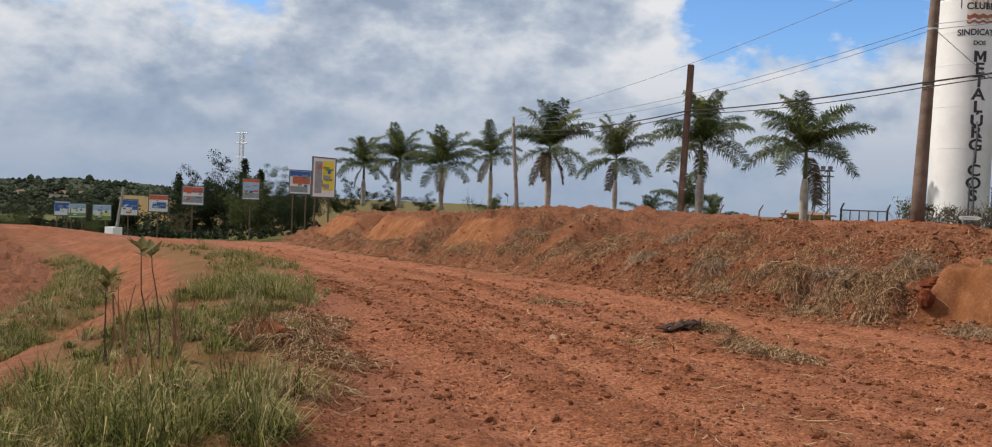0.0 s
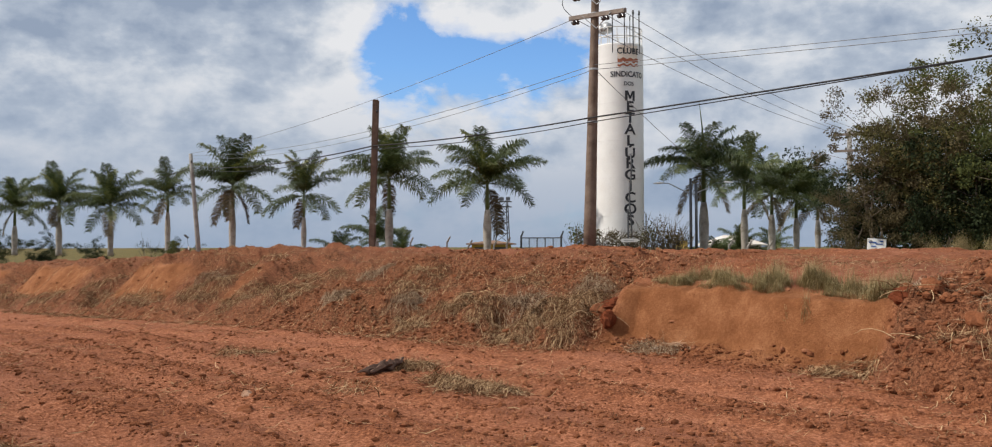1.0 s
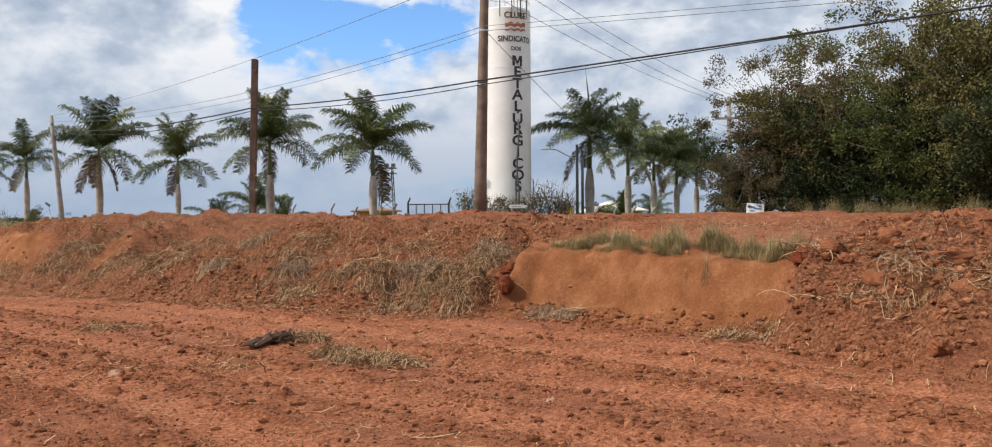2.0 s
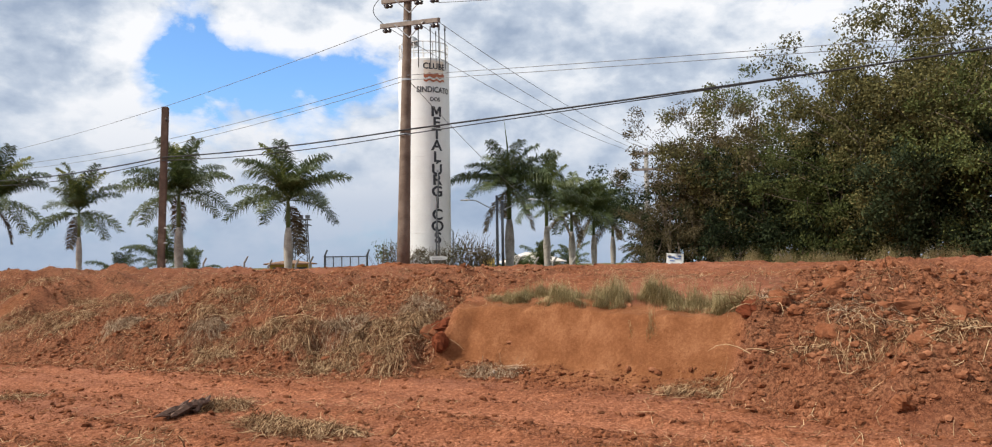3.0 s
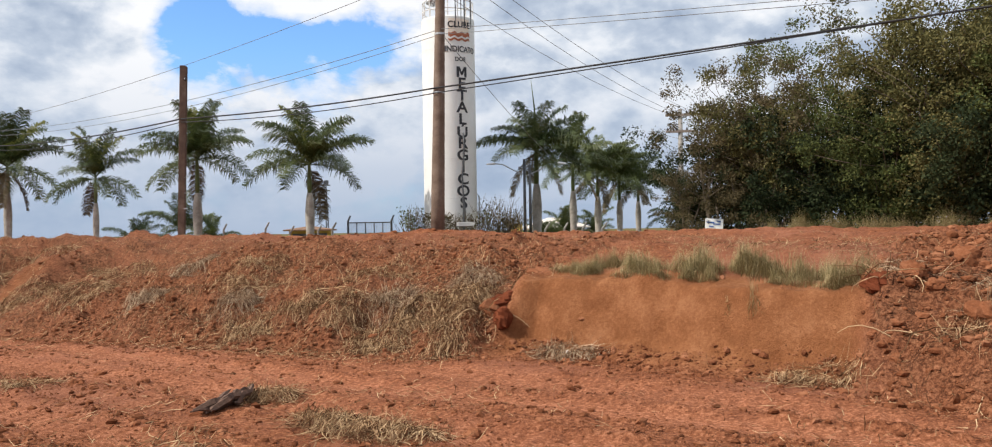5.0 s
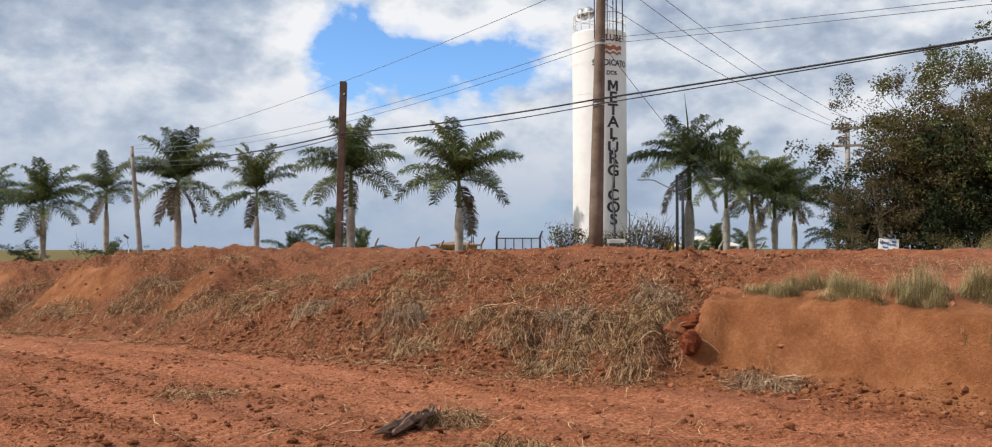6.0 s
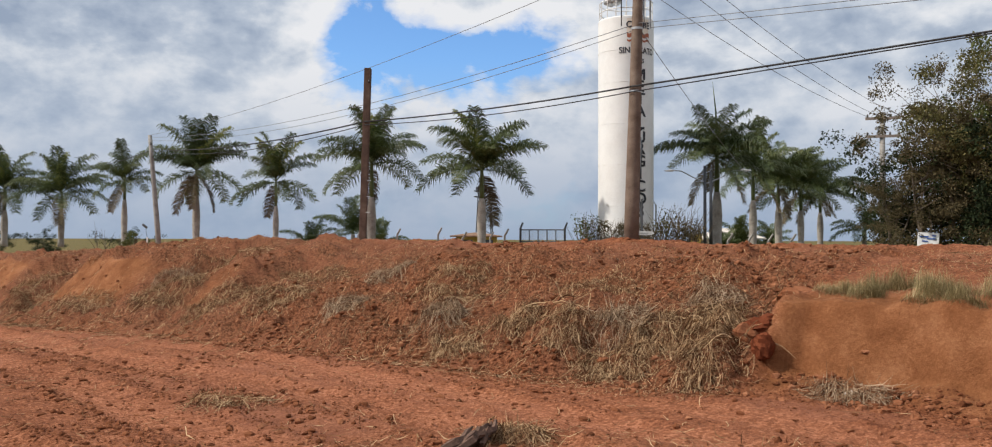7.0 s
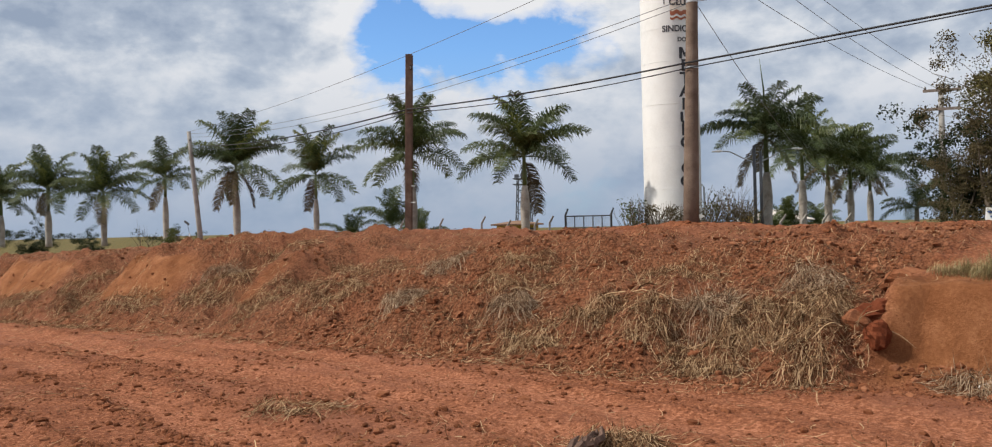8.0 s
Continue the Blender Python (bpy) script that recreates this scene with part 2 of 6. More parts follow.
WHITE_PAINT = stuff_material("weathered_white_paint", [(0.25, (0.62, 0.615, 0.60)), (0.5, (0.72, 0.715, 0.70)), (0.8, (0.80, 0.795, 0.78))], 0.8, 0.55, 0.05, 12, 0.4, stain=0.10)
CREAM_PAINT = stuff_material("stained_cream_paint", [(0.25, (0.62, 0.50, 0.39)), (0.5, (0.74, 0.65, 0.55)), (0.8, (0.82, 0.76, 0.69))], 1.2, 0.6, 0.05, 12, 0.4)
BLACK_PAINT = stuff_material("faded_black_paint", [(0.3, (0.022, 0.023, 0.028)), (0.7, (0.065, 0.066, 0.075))], 3, 0.7, 0.0, 12, 0.3)
RUST_PAINT = stuff_material("red_wave_paint", [(0.3, (0.30, 0.085, 0.045)), (0.7, (0.42, 0.16, 0.09))], 3, 0.7, 0.0, 12, 0.3)
POLE_BROWN = stuff_material("old_pole", [(0.3, (0.105, 0.072, 0.054)), (0.55, (0.185, 0.135, 0.105)), (0.8, (0.27, 0.215, 0.175))], 3, 0.9, 0.5, 35, 0.2)
POLE_DARK = stuff_material("dark_pole", [(0.3, (0.060, 0.038, 0.030)), (0.55, (0.125, 0.080, 0.060)), (0.8, (0.22, 0.165, 0.13))], 3, 0.9, 0.5, 35, 0.2)
CONCRETE = stuff_material("grey_concrete", [(0.3, (0.19, 0.175, 0.16)), (0.55, (0.30, 0.285, 0.265)), (0.8, (0.41, 0.39, 0.37))], 3, 0.92, 0.4, 35, 0.2)
TIMBER = stuff_material("weathered_crossarm", [(0.3, (0.16, 0.125, 0.105)), (0.6, (0.29, 0.24, 0.205)), (0.8, (0.40, 0.35, 0.31))], 5, 0.9, 0.4, 35, 0.2)
CERAMIC = stuff_material("dark_ceramic", [(0.3, (0.020, 0.014, 0.014)), (0.7, (0.045, 0.030, 0.028))], 5, 0.2, 0.0, 20, 0.5)
STEEL = stuff_material("galvanised_steel", [(0.3, (0.30, 0.31, 0.32)), (0.7, (0.48, 0.49, 0.50))], 6, 0.5, 0.05, 40, 0.5, metal=0.6)
DARK_STEEL = stuff_material("dark_painted_steel", [(0.3, (0.050, 0.055, 0.062)), (0.7, (0.11, 0.115, 0.125))], 6, 0.55, 0.05, 40, 0.4)
RUBBER = stuff_material("black_cable", [(0.3, (0.012, 0.012, 0.013)), (0.7, (0.030, 0.030, 0.032))], 6, 0.6, 0.0, 40, 0.3)
BARE_WIRE = stuff_material("bare_wire", [(0.3, (0.12, 0.125, 0.13)), (0.7, (0.22, 0.225, 0.23))], 6, 0.5, 0.0, 40, 0.4, metal=0.3)
YELLOW = stuff_material("ochre_wall_paint", [(0.3, (0.46, 0.31, 0.065)), (0.7, (0.62, 0.44, 0.12))], 2, 0.8, 0.05, 30, 0.3)
ROOF = stuff_material("brown_roof_tile", [(0.3, (0.15, 0.085, 0.055)), (0.7, (0.28, 0.175, 0.115))], 3, 0.9, 0.3, 20, 0.2)
PALE_ROOF = stuff_material("pale_tent_sheet", [(0.3, (0.58, 0.52, 0.46)), (0.7, (0.74, 0.69, 0.63))], 2, 0.7, 0.05, 30, 0.3)
BOARD_WHITE = stuff_material("sign_white", [(0.3, (0.66, 0.66, 0.65)), (0.7, (0.80, 0.80, 0.79))], 3, 0.6, 0.0, 30, 0.3)
BOARD_BLUE = stuff_material("sign_blue", [(0.3, (0.030, 0.085, 0.32)), (0.7, (0.065, 0.16, 0.46))], 3, 0.6, 0.0, 30, 0.3)
BOARD_SKY = stuff_material("sign_pale_blue", [(0.3, (0.26, 0.42, 0.58)), (0.7, (0.40, 0.55, 0.68))], 3, 0.6, 0.0, 30, 0.3)
BOARD_RED = stuff_material("sign_red", [(0.3, (0.48, 0.085, 0.050)), (0.7, (0.62, 0.17, 0.10))], 3, 0.6, 0.0, 30, 0.3)
BOARD_YELLOW = stuff_material("sign_yellow", [(0.3, (0.66, 0.55, 0.035)), (0.7, (0.78, 0.68, 0.10))], 3, 0.6, 0.0, 30, 0.3)
BOARD_GREEN = stuff_material("sign_green", [(0.3, (0.13, 0.24, 0.055)), (0.7, (0.25, 0.36, 0.10))], 3, 0.6, 0.0, 30, 0.3)
BOARD_GREY = stuff_material("sign_grey", [(0.3, (0.22, 0.23, 0.25)), (0.7, (0.36, 0.37, 0.38))], 3, 0.6, 0.0, 30, 0.3)
FAR_WOOD = stuff_material("far_woodland", [(0.25, (0.020, 0.028, 0.016)), (0.5, (0.038, 0.048, 0.026)), (0.8, (0.070, 0.080, 0.042))], 0.15, 0.9, 0.0, 1.5, 0.1, island=0.4)
LAMP_GLASS = stuff_material("lamp_diffuser", [(0.3, (0.75, 0.75, 0.75)), (0.7, (0.85, 0.85, 0.85))], 3, 0.3, 0.0, 30, 0.5)


def leaf_material(name, dark, mid, pale):
    return stuff_material(name, [(0.15, dark), (0.5, mid), (0.85, pale)], 0.5, 0.7, 0.0, 6, 0.12, island=0.55, per_object=0.18, through_light=0.25)


LEAF_OLIVE = leaf_material("olive_leaf", (0.040, 0.042, 0.016), (0.112, 0.104, 0.038), (0.205, 0.178, 0.070))
LEAF_BROWN = leaf_material("russet_leaf", (0.046, 0.038, 0.021), (0.105, 0.084, 0.042), (0.18, 0.145, 0.078))
LEAF_GREEN = leaf_material("green_leaf", (0.032, 0.044, 0.014), (0.088, 0.105, 0.033), (0.155, 0.170, 0.056))
# dark foliage of the far trees; in the thicket it stands in for shade
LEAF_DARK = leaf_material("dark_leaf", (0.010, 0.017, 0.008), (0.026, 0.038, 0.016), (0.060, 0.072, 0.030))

# ---- mesh helpers ----


class Shape:
    """Gathers vertices and faces for one mesh."""

    def __init__(self):
        self.v, self.f = [], []

    def add(self, verts, faces):
        k = len(self.v)
        self.v.extend([tuple(p) for p in verts])
        self.f.extend([tuple(k + i for i in f) for f in faces])

    def tube(self, pts, radii, sides=8, caps=True, squash=1.0):
        pts = [Vector(p) for p in pts]
        if isinstance(radii, (int, float)):
            radii = [radii] * len(pts)
        verts, faces = [], []
        for i, p in enumerate(pts):
            d = (pts[min(i + 1, len(pts) - 1)] - pts[max(i - 1, 0)]).normalized()
            a = d.cross(Vector((0, 0, 1))) if abs(d.z) < 0.95 else d.cross(Vector((0, 1, 0)))
            a.normalize()
            b = d.cross(a)
            for k in range(sides):
                w = 2 * math.pi * k / sides
                verts.append(p + a * (radii[i] * math.cos(w)) + b * (radii[i] * squash * math.sin(w)))
        for i in range(len(pts) - 1):
            for k in range(sides):
                j = (k + 1) % sides
                faces.append((i * sides + k, i * sides + j, (i + 1) * sides + j, (i + 1) * sides + k))
        if caps:
            faces.append(tuple(range(sides - 1, -1, -1)))
            faces.append(tuple((len(pts) - 1) * sides + k for k in range(sides)))
        self.add(verts, faces)

    def box(self, m, sx, sy, sz, bevel=0.0):
        """A box of full sizes about the pose m, its long edges chamfered."""
        hx, hy, hz, c = sx / 2, sy / 2, sz / 2, bevel
        if not c:
            vs = [m @ Vector((x, y, z)) for z in (-hz, hz) for x, y in ((-hx, -hy), (hx, -hy), (hx, hy), (-hx, hy))]
            self.add(vs, [(3, 2, 1, 0), (4, 5, 6, 7)] + [(i, (i + 1) % 4, 4 + (i + 1) % 4, 4 + i) for i in range(4)])
            return
        ring = [(-hx + c, -hy), (hx - c, -hy), (hx, -hy + c), (hx, hy - c), (hx - c, hy), (-hx + c, hy), (-hx, hy - c), (-hx, -hy + c)]
        vs = [m @ Vector((x, y, z)) for z in (-hz, hz) for x, y in ring]
        self.add(vs, [tuple(range(7, -1, -1)), tuple(range(8, 16))] + [(i, (i + 1) % 8, 8 + (i + 1) % 8, 8 + i) for i in range(8)])

    def mesh(self, name, material, smooth=False):
        me = bpy.data.meshes.new(name)
        me.from_pydata(self.v, [], self.f)
        me.materials.append(material)
        if smooth:
            me.polygons.foreach_set("use_smooth", [True] * len(me.polygons))
        me.update()
        return me


def part(name, shape, material, parent=None, label="", smooth=False):
    """One mesh object from a Shape or a ready mesh, under a thing or a part."""
    me = shape if isinstance(shape, bpy.types.Mesh) else shape.mesh(name, material, smooth)
    ob = new(name, me)
    if parent is not None:
        ob.parent = parent
    if label:
        ob["label"] = label
    return ob


def thing(name, place, label, category, group="", kind="", turn=0.0):
    ob = new(name)
    ob.empty_display_size = 0.2
    ob.matrix_basis = pose(*place, 0, 0, turn)
    return tagged(ob, label, category, group, kind)


# ---- the lie of the land: s runs along the bank, n towards and over it ----
UX, UY, NX, NY = -0.835, 0.551, 0.551, 0.835


def to_xy(s, n):
    return s * UX + n * NX, s * UY + n * NY


def to_sn(x, y):
    return x * UX + y * UY, x * NX + y * NY


def hash2(ix, iy, seed):
    h = (ix * 374761393 + iy * 668265263 + seed * 974634777) & 0x7FFFFFFF
    h = ((h ^ (h >> 13)) * 1274126177) & 0x7FFFFFFF
    return ((h ^ (h >> 16)) & 0xFFFF) / 65535.0


def vnoise(x, y, seed=0):
    ix, iy = np.floor(x).astype(np.int64), np.floor(y).astype(np.int64)
    fx, fy = x - ix, y - iy
    fx, fy = fx * fx * (3 - 2 * fx), fy * fy * (3 - 2 * fy)
    a, b = hash2(ix, iy, seed), hash2(ix + 1, iy, seed)
    c, d = hash2(ix, iy + 1, seed), hash2(ix + 1, iy + 1, seed)
    return (a * (1 - fx) + b * fx) * (1 - fy) + (c * (1 - fx) + d * fx) * fy - 0.5


def fbm(x, y, seed=0, octaves=4, gain=0.5):
    out, amp = 0.0, 1.0
    for k in range(octaves):
        out = out + amp * vnoise(x * 2 ** k + 17.3 * k, y * 2 ** k - 9.1 * k, seed + k)
        amp *= gain
    return out


def step(a, b, x):
    t = np.clip((x - a) / (b - a), 0, 1)
    return t * t * (3 - 2 * t)


def smin(a, b, k):
    h = np.clip(0.5 + 0.5 * (b - a) / k, 0, 1)
    return b * (1 - h) + a * h - k * h * (1 - h)


def bump_window(s, lo, hi, soft):
    return step(lo - soft, lo + soft, s) * (1 - step(hi - soft, hi + soft, s))


def cut_amount(s):
    """Where the bank has been cut to a clean face."""
    return np.maximum.reduce([0.6 * bump_window(s, 16.8, 18.0, 0.8), bump_window(s, 20.4, 24.6, 1.3), bump_window(s, 27.6, 34.0, 1.4), bump_window(s, 37.0, 43.0, 1.2)]) * np.clip(0.9 + 0.5 * vnoise(s * 1.7, s * 0.3, 131), 0, 1)


def road_edge(s):
    return np.interp(s, [-30, -10, 1.4, 4, 6.4, 9.7, 14.5, 24, 36, 60], [-7, -4.6, -1.5, -0.5, -0.1, 1.05, 2.4, 3.4, 3.0, -2.0])


def bank_foot(s):
    return np.interp(s, [-30, -6, -1.2, -0.1, 0.5, 1.3, 2.9, 4.6, 5.3, 7, 14, 30, 48], [2.0, 6.2, 7.2, 7.7, 8.3, 8.45, 8.7, 8.8, 8.3, 8.15, 8.15, 8.1, 9.0])


TRACKS = ((-1.6, 0.34, 0.9), (0.1, 0.36, 1.0), (1.5, 0.30, 0.8), (3.1, 0.32, 1.0), (4.6, 0.34, 1.0), (5.9, 0.28, 0.9), (7.0, 0.34, 1.0))


def track_offset(s, n, c):
    """Distance across from the middle of one wheel track."""
    return n - 0.13 * s + 0.0022 * s * s + 0.15 * np.sin(s * 0.22) - c + 0.10 * np.sin(s * 0.35 + c * 2)


def crumb_rows(s, n):
    """Where crumbs lie squeezed out beside the tracks."""
    out = np.zeros_like(s)
    for c, w, a in TRACKS:
        q = np.abs(track_offset(s, n, c))
        out = np.maximum(out, a * np.exp(-((q - w * 1.5 - 0.06 * vnoise(s * 1.1, n, 65)) / 0.11) ** 2))
    return out


def land(s, n, rough=True):
    """Height of the ground, and its covers: fresh cut, grass, turned soil."""
    s, n = np.asarray(s, float), np.asarray(n, float)
    sr = np.minimum(s, 70)
    road = -0.027 * np.log1p(np.exp(np.clip((sr - 9) / 2.0, -30, 30))) * 2.0
    foot = bank_foot(s) + (0.35 * fbm(s * 0.6, n * 0.1, 5, 3) if rough else 0)
    d = n - foot
    top = np.interp(n, [8, 8.9, 10.3, 11.3, 13, 16, 20, 24, 35, 60, 120, 300, 900], [0.72, 0.86, 1.08, 1.20, 1.34, 1.43, 1.50, 1.48, 1.40, 1.1, -3.5, -14, -18])
    top = top + 0.30 * np.exp(-((s - 20.5) / 4.5) ** 2 - ((n - 12.5) / 3.0) ** 2) + 0.12 * np.exp(-((s - 10.5) / 1.6) ** 2 - ((n - 15) / 2.5) ** 2)
    top = top + 0.16 * np.exp(-((s - 13.3) / 1.3) ** 2 - ((n - 19.8) / 1.2) ** 2)
    top = top - 0.030 * np.log1p(np.exp(np.clip((np.minimum(s, 90) - 25) / 2.0, -30, 30))) * 2.0 * np.clip(1 - (n - 16) / 30, 0.25, 1)
    top = top - 0.035 * np.clip(-s - 1, 0, 12) * np.clip((22 - n) / 8, 0, 1)
    heap = road + 0.43 * d + 0.10 * np.sin(np.clip(d, 0, 4) * 1.6)
    apron = road + np.clip(d, 0, 0.55) * 0.30
    face = apron + np.clip(d - 0.55, 0, None) * 2.4
    loose = road + 0.80 * d
    cut = cut_amount(s)
    steep = road + 0.40 * np.clip(d, 0, 1.3) + np.clip(d - 1.3, 0, None) * 1.35
    heap = heap * (1 - cut) + steep * cut
    wf = bump_window(s, 0.35, 4.95, 0.22)
    wl = 1 - step(0.1, 0.6, s)
    rise = heap * (1 - wf) * (1 - wl) + face * wf + loose * wl * (1 - wf)
    bank = smin(rise, top, 0.22 - 0.14 * wf)
    bank = np.where(d > -0.4, np.maximum(bank, road + 0.0 * d), road)
    end = 1 - step(44.5, 49.0, s - 0.25 * np.maximum(n - 12, 0))
    z = road + (bank - road) * end * step(-0.3, 0.3, d)
    # the shoulder and the slope on the other side
    e = road_edge(s) - n + (0.5 * fbm(s * 0.5, n * 0.5, 9, 3) if rough else 0)
    drop = np.interp(e, [0, 0.5, 1.4, 2.6, 3.2, 4.3, 4.7, 5.3, 6.1, 9.0, 16, 40, 140, 400, 900], [0, 0.07, 0.07, -0.04, -0.20, -0.74, -0.72, -0.52, -0.80, -0.55, 0.15, -0.6, -7, -15, -18])
    near_side = 1 - step(30, 46, s)
    z = z + np.where(e > 0, drop * np.maximum(near_side, 0.8 * step(9, 30, e)), 0)
    # land falls to the valley beyond the works
    fall = np.interp(s, [44, 52, 60, 90, 150, 300, 520, 900], [0, -0.35, -0.7, -1.7, -4.5, -11, -9, -16])
    z = z + fall * np.clip((32 - n) / 14, 0.0, 1)
    z = z + 0.75 * np.exp(-((s - 48) / 4.0) ** 2 - ((n + 5.0) / 6.0) ** 2)
    on_bank = step(-0.2, 0.4, d) * end
    green = np.maximum(step(0.3, 1.0, e) * (1 - step(2.7, 3.2, e)) * 0.40 * near_side, bump_window(e, 4.5, 5.9, 0.3) * near_side * 0.5)
    green = np.maximum(green, step(50, 62, s) * (1 - 0.3 * step(18, 26, n)))
    green = np.maximum(green, step(27, 36, n) * 0.85)
    green = np.maximum(green, step(22, 45, e))
    green = np.maximum(green, 1 - step(-30, -24, s))
    fresh = np.maximum(wf * on_bank * (1 - step(1.25, 1.6, d)), step(0.35, 0.7, cut) * step(0.9, 1.3, d + 0.5 * vnoise(s * 0.9, n * 0.4, 133)) * (1 - step(2.1, 2.4, d)) * end)
    fresh = np.maximum(fresh, bump_window(e, 3.2, 4.5, 0.25) * 0.25 * near_side)
    turned = np.clip(0.9 * step(5.4, 6.2, e) * (1 - step(24, 40, e)) + on_bank * (1 - wf) * (1 - 0.55 * step(4.0, 6.5, d)) - fresh, 0, 1) * (1 - step(14, 22, n))
    packed = np.zeros_like(z)
    if rough:
        lumps = fbm(s * 0.9, n * 0.9, 21, 3)
        warp = 0.25 * vnoise(s * 2.0, n * 2.0, 33)
        clods = np.abs(vnoise(s * 2.6 + warp, n * 2.6, 31)) + 0.55 * np.abs(vnoise(s * 5.7, n * 5.7 + warp, 35)) + 0.35 * np.abs(vnoise(s * 11.0, n * 11.0, 37))
        fine = fbm(s * 8.0, n * 8.0, 41, 3, 0.6)
        grit = fbm(s * 15.0, n * 15.0, 45, 2, 0.6)
        tz = np.clip(turned + 0.38 * step(9, 11, n) * (1 - step(24, 30, n)), 0, 1) * (1 - 0.8 * fresh)
        z = z + tz * (0.26 * lumps * (1 + 0.5 * wl) + 0.11 * (clods - 0.30) * (1 + 0.8 * wl) + 0.060 * fine + 0.03 * grit + 0.19 * fbm(s * 1.3 + n * 1.1, n * 3.2 - s * 0.5, 47, 3))
        z = z + (1 - tz) * (0.04 * lumps + 0.016 * fine + 0.008 * grit) * np.clip(1.6 - np.abs(n) / 60, 0.2, 1)
        z = z + fresh * (0.10 * fbm(s * 2.6, n * 0.8 + z * 0.8, 71, 3) + 0.06 * fbm(s * 0.8, n + z, 75, 2))
        # berms of pushed-up soil and wheel and crawler tracks on the road
        on_road = step(0.1, 0.8, -e) * (1 - step(-0.9, -0.1, d))
        smooth = on_road * step(-0.25, 0.15, fbm(s * 0.12, n * 0.7, 85, 3) + 0.12)
        packed = packed + 0.30 * smooth + 0.45 * on_road * bump_window(n, 5.7, 7.8, 0.4)
        for c, w, a in TRACKS:
            q = track_offset(s, n, c)
            g = np.exp(-(q / w) ** 4)
            packed = packed + on_road * a * g * np.clip(0.72 + 0.9 * vnoise(s * 0.35, n * 0.9, 63), 0.25, 1)
            tread = np.sin(s * 2 * math.pi / 0.19 + 2.2 * np.sign(q))
            z = z + on_road * a * g * (-0.030 + 0.022 * tread * np.clip(0.55 + 1.4 * vnoise(s * 0.4, n * 0.8, 61), 0, 1))
            # crumbs squeezed out in rows beside each track
            row = np.exp(-((np.abs(q) - w * 1.45) / 0.07) ** 2)
            z = z + on_road * a * row * (0.012 + 0.07 * np.maximum(0, fbm(s * 3.0, n * 5.0, 51, 3, 0.55)))
            packed = packed - on_road * row * 0.25
        packed = np.clip(packed, 0, 1)
        z = z + on_road * (1 - packed) * (0.06 * np.maximum(0, fbm(s * 1.9, n * 2.4, 81, 3)) + 0.045 * np.maximum(0, fbm(s * 4.0, n * 5.0, 83, 3, 0.55)))
    return z, fresh, green, turned, packed


def ground_z(x, y):
    s, n = to_sn(x, y)
    return float(land(np.array([s]), np.array([n]))[0][0])


def axis(pieces):
    out = []
    for a, b, k in pieces:
        out.append(np.linspace(a, b, k, endpoint=False))
    return np.concatenate(out + [[pieces[-1][1]]])


def build_ground():
    sa = axis([(-3000, -300, 10), (-300, -40, 16), (-40, -8, 40), (-8, -3, 60), (-3, 14, 400), (14, 26, 140), (26, 50, 110), (50, 80, 40), (80, 200, 40), (200, 700, 30), (700, 3000, 12)])
    na = axis([(-3000, -300, 10), (-300, -60, 14), (-60, -12, 40), (-12, -5, 50), (-5, 0, 70), (0, 7, 125), (7, 12, 145), (12, 20, 70), (20, 40, 40), (40, 120, 40), (120, 600, 24), (600, 3000, 10)])
    s, n = np.meshgrid(sa, na, indexing="ij")
    z, fresh, green, turned, packed = land(s, n)
    x, y = to_xy(s, n)
    a, b = s.shape
    me = bpy.data.meshes.new("ground")
    me.vertices.add(a * b)
    me.vertices.foreach_set("co", np.stack([x, y, z], -1).astype(np.float32).ravel())
    i = (np.arange(a - 1)[:, None] * b + np.arange(b - 1)[None, :]).ravel()
    quads = np.stack([i, i + 1, i + b + 1, i + b], -1).astype(np.int32)
    me.loops.add(quads.size)
    me.loops.foreach_set("vertex_index", quads.ravel())
    me.polygons.add(len(quads))
    me.polygons.foreach_set("loop_start", np.arange(0, quads.size, 4, dtype=np.int32))
    me.polygons.foreach_set("use_smooth", np.ones(len(quads), bool))
    me.update(calc_edges=True)
    me.validate()
    at = me.color_attributes.new("cover", "FLOAT_COLOR", "POINT")
    at.data.foreach_set("color", np.stack([fresh, green, turned, np.clip(packed, 0, 1)], -1).astype(np.float32).ravel())
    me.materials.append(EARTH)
    if me.polygons[0].normal.z < 0:
        me.flip_normals()
    return tagged(new("ground", me), "bare red earth road and bulldozed bank with tracks", "ground", kind="structure")


build_ground()

# ---- water tower ----


def text_mesh(word, size, name):
    cu = bpy.data.curves.new(name, "FONT")
    cu.body, cu.size, cu.align_x, cu.align_y, cu.offset = word, size, "CENTER", "CENTER", size * 0.026
    ob = bpy.data.objects.new(name, cu)
    scene.collection.objects.link(ob)
    bpy.context.view_layer.update()
    me = bpy.data.meshes.new_from_object(ob.evaluated_get(bpy.context.evaluated_depsgraph_get()))
    bpy.data.objects.remove(ob)
    return me


def wrap_round(me, radius, facing, z, material, wide=1.0):
    """Bend a flat mesh (x across, y up) round an upright drum."""
    bm = bmesh.new()
    bm.from_mesh(me)
    bmesh.ops.remove_doubles(bm, verts=bm.verts, dist=0.0005)
    bmesh.ops.triangulate(bm, faces=bm.faces[:])
    for k in range(-24, 25):
        geom = bm.verts[:] + bm.edges[:] + bm.faces[:]
        bmesh.ops.bisect_plane(bm, geom=geom, plane_co=(k * 0.08, 0, 0), plane_no=(1, 0, 0))
    for v in bm.verts:
        w = facing + v.co.x * wide / radius
        v.co = Vector((radius * math.cos(w), radius * math.sin(w), z + v.co.y))
    bm.to_mesh(me)
    bm.free()
    me.materials.clear()
    me.materials.append(material)
    return me


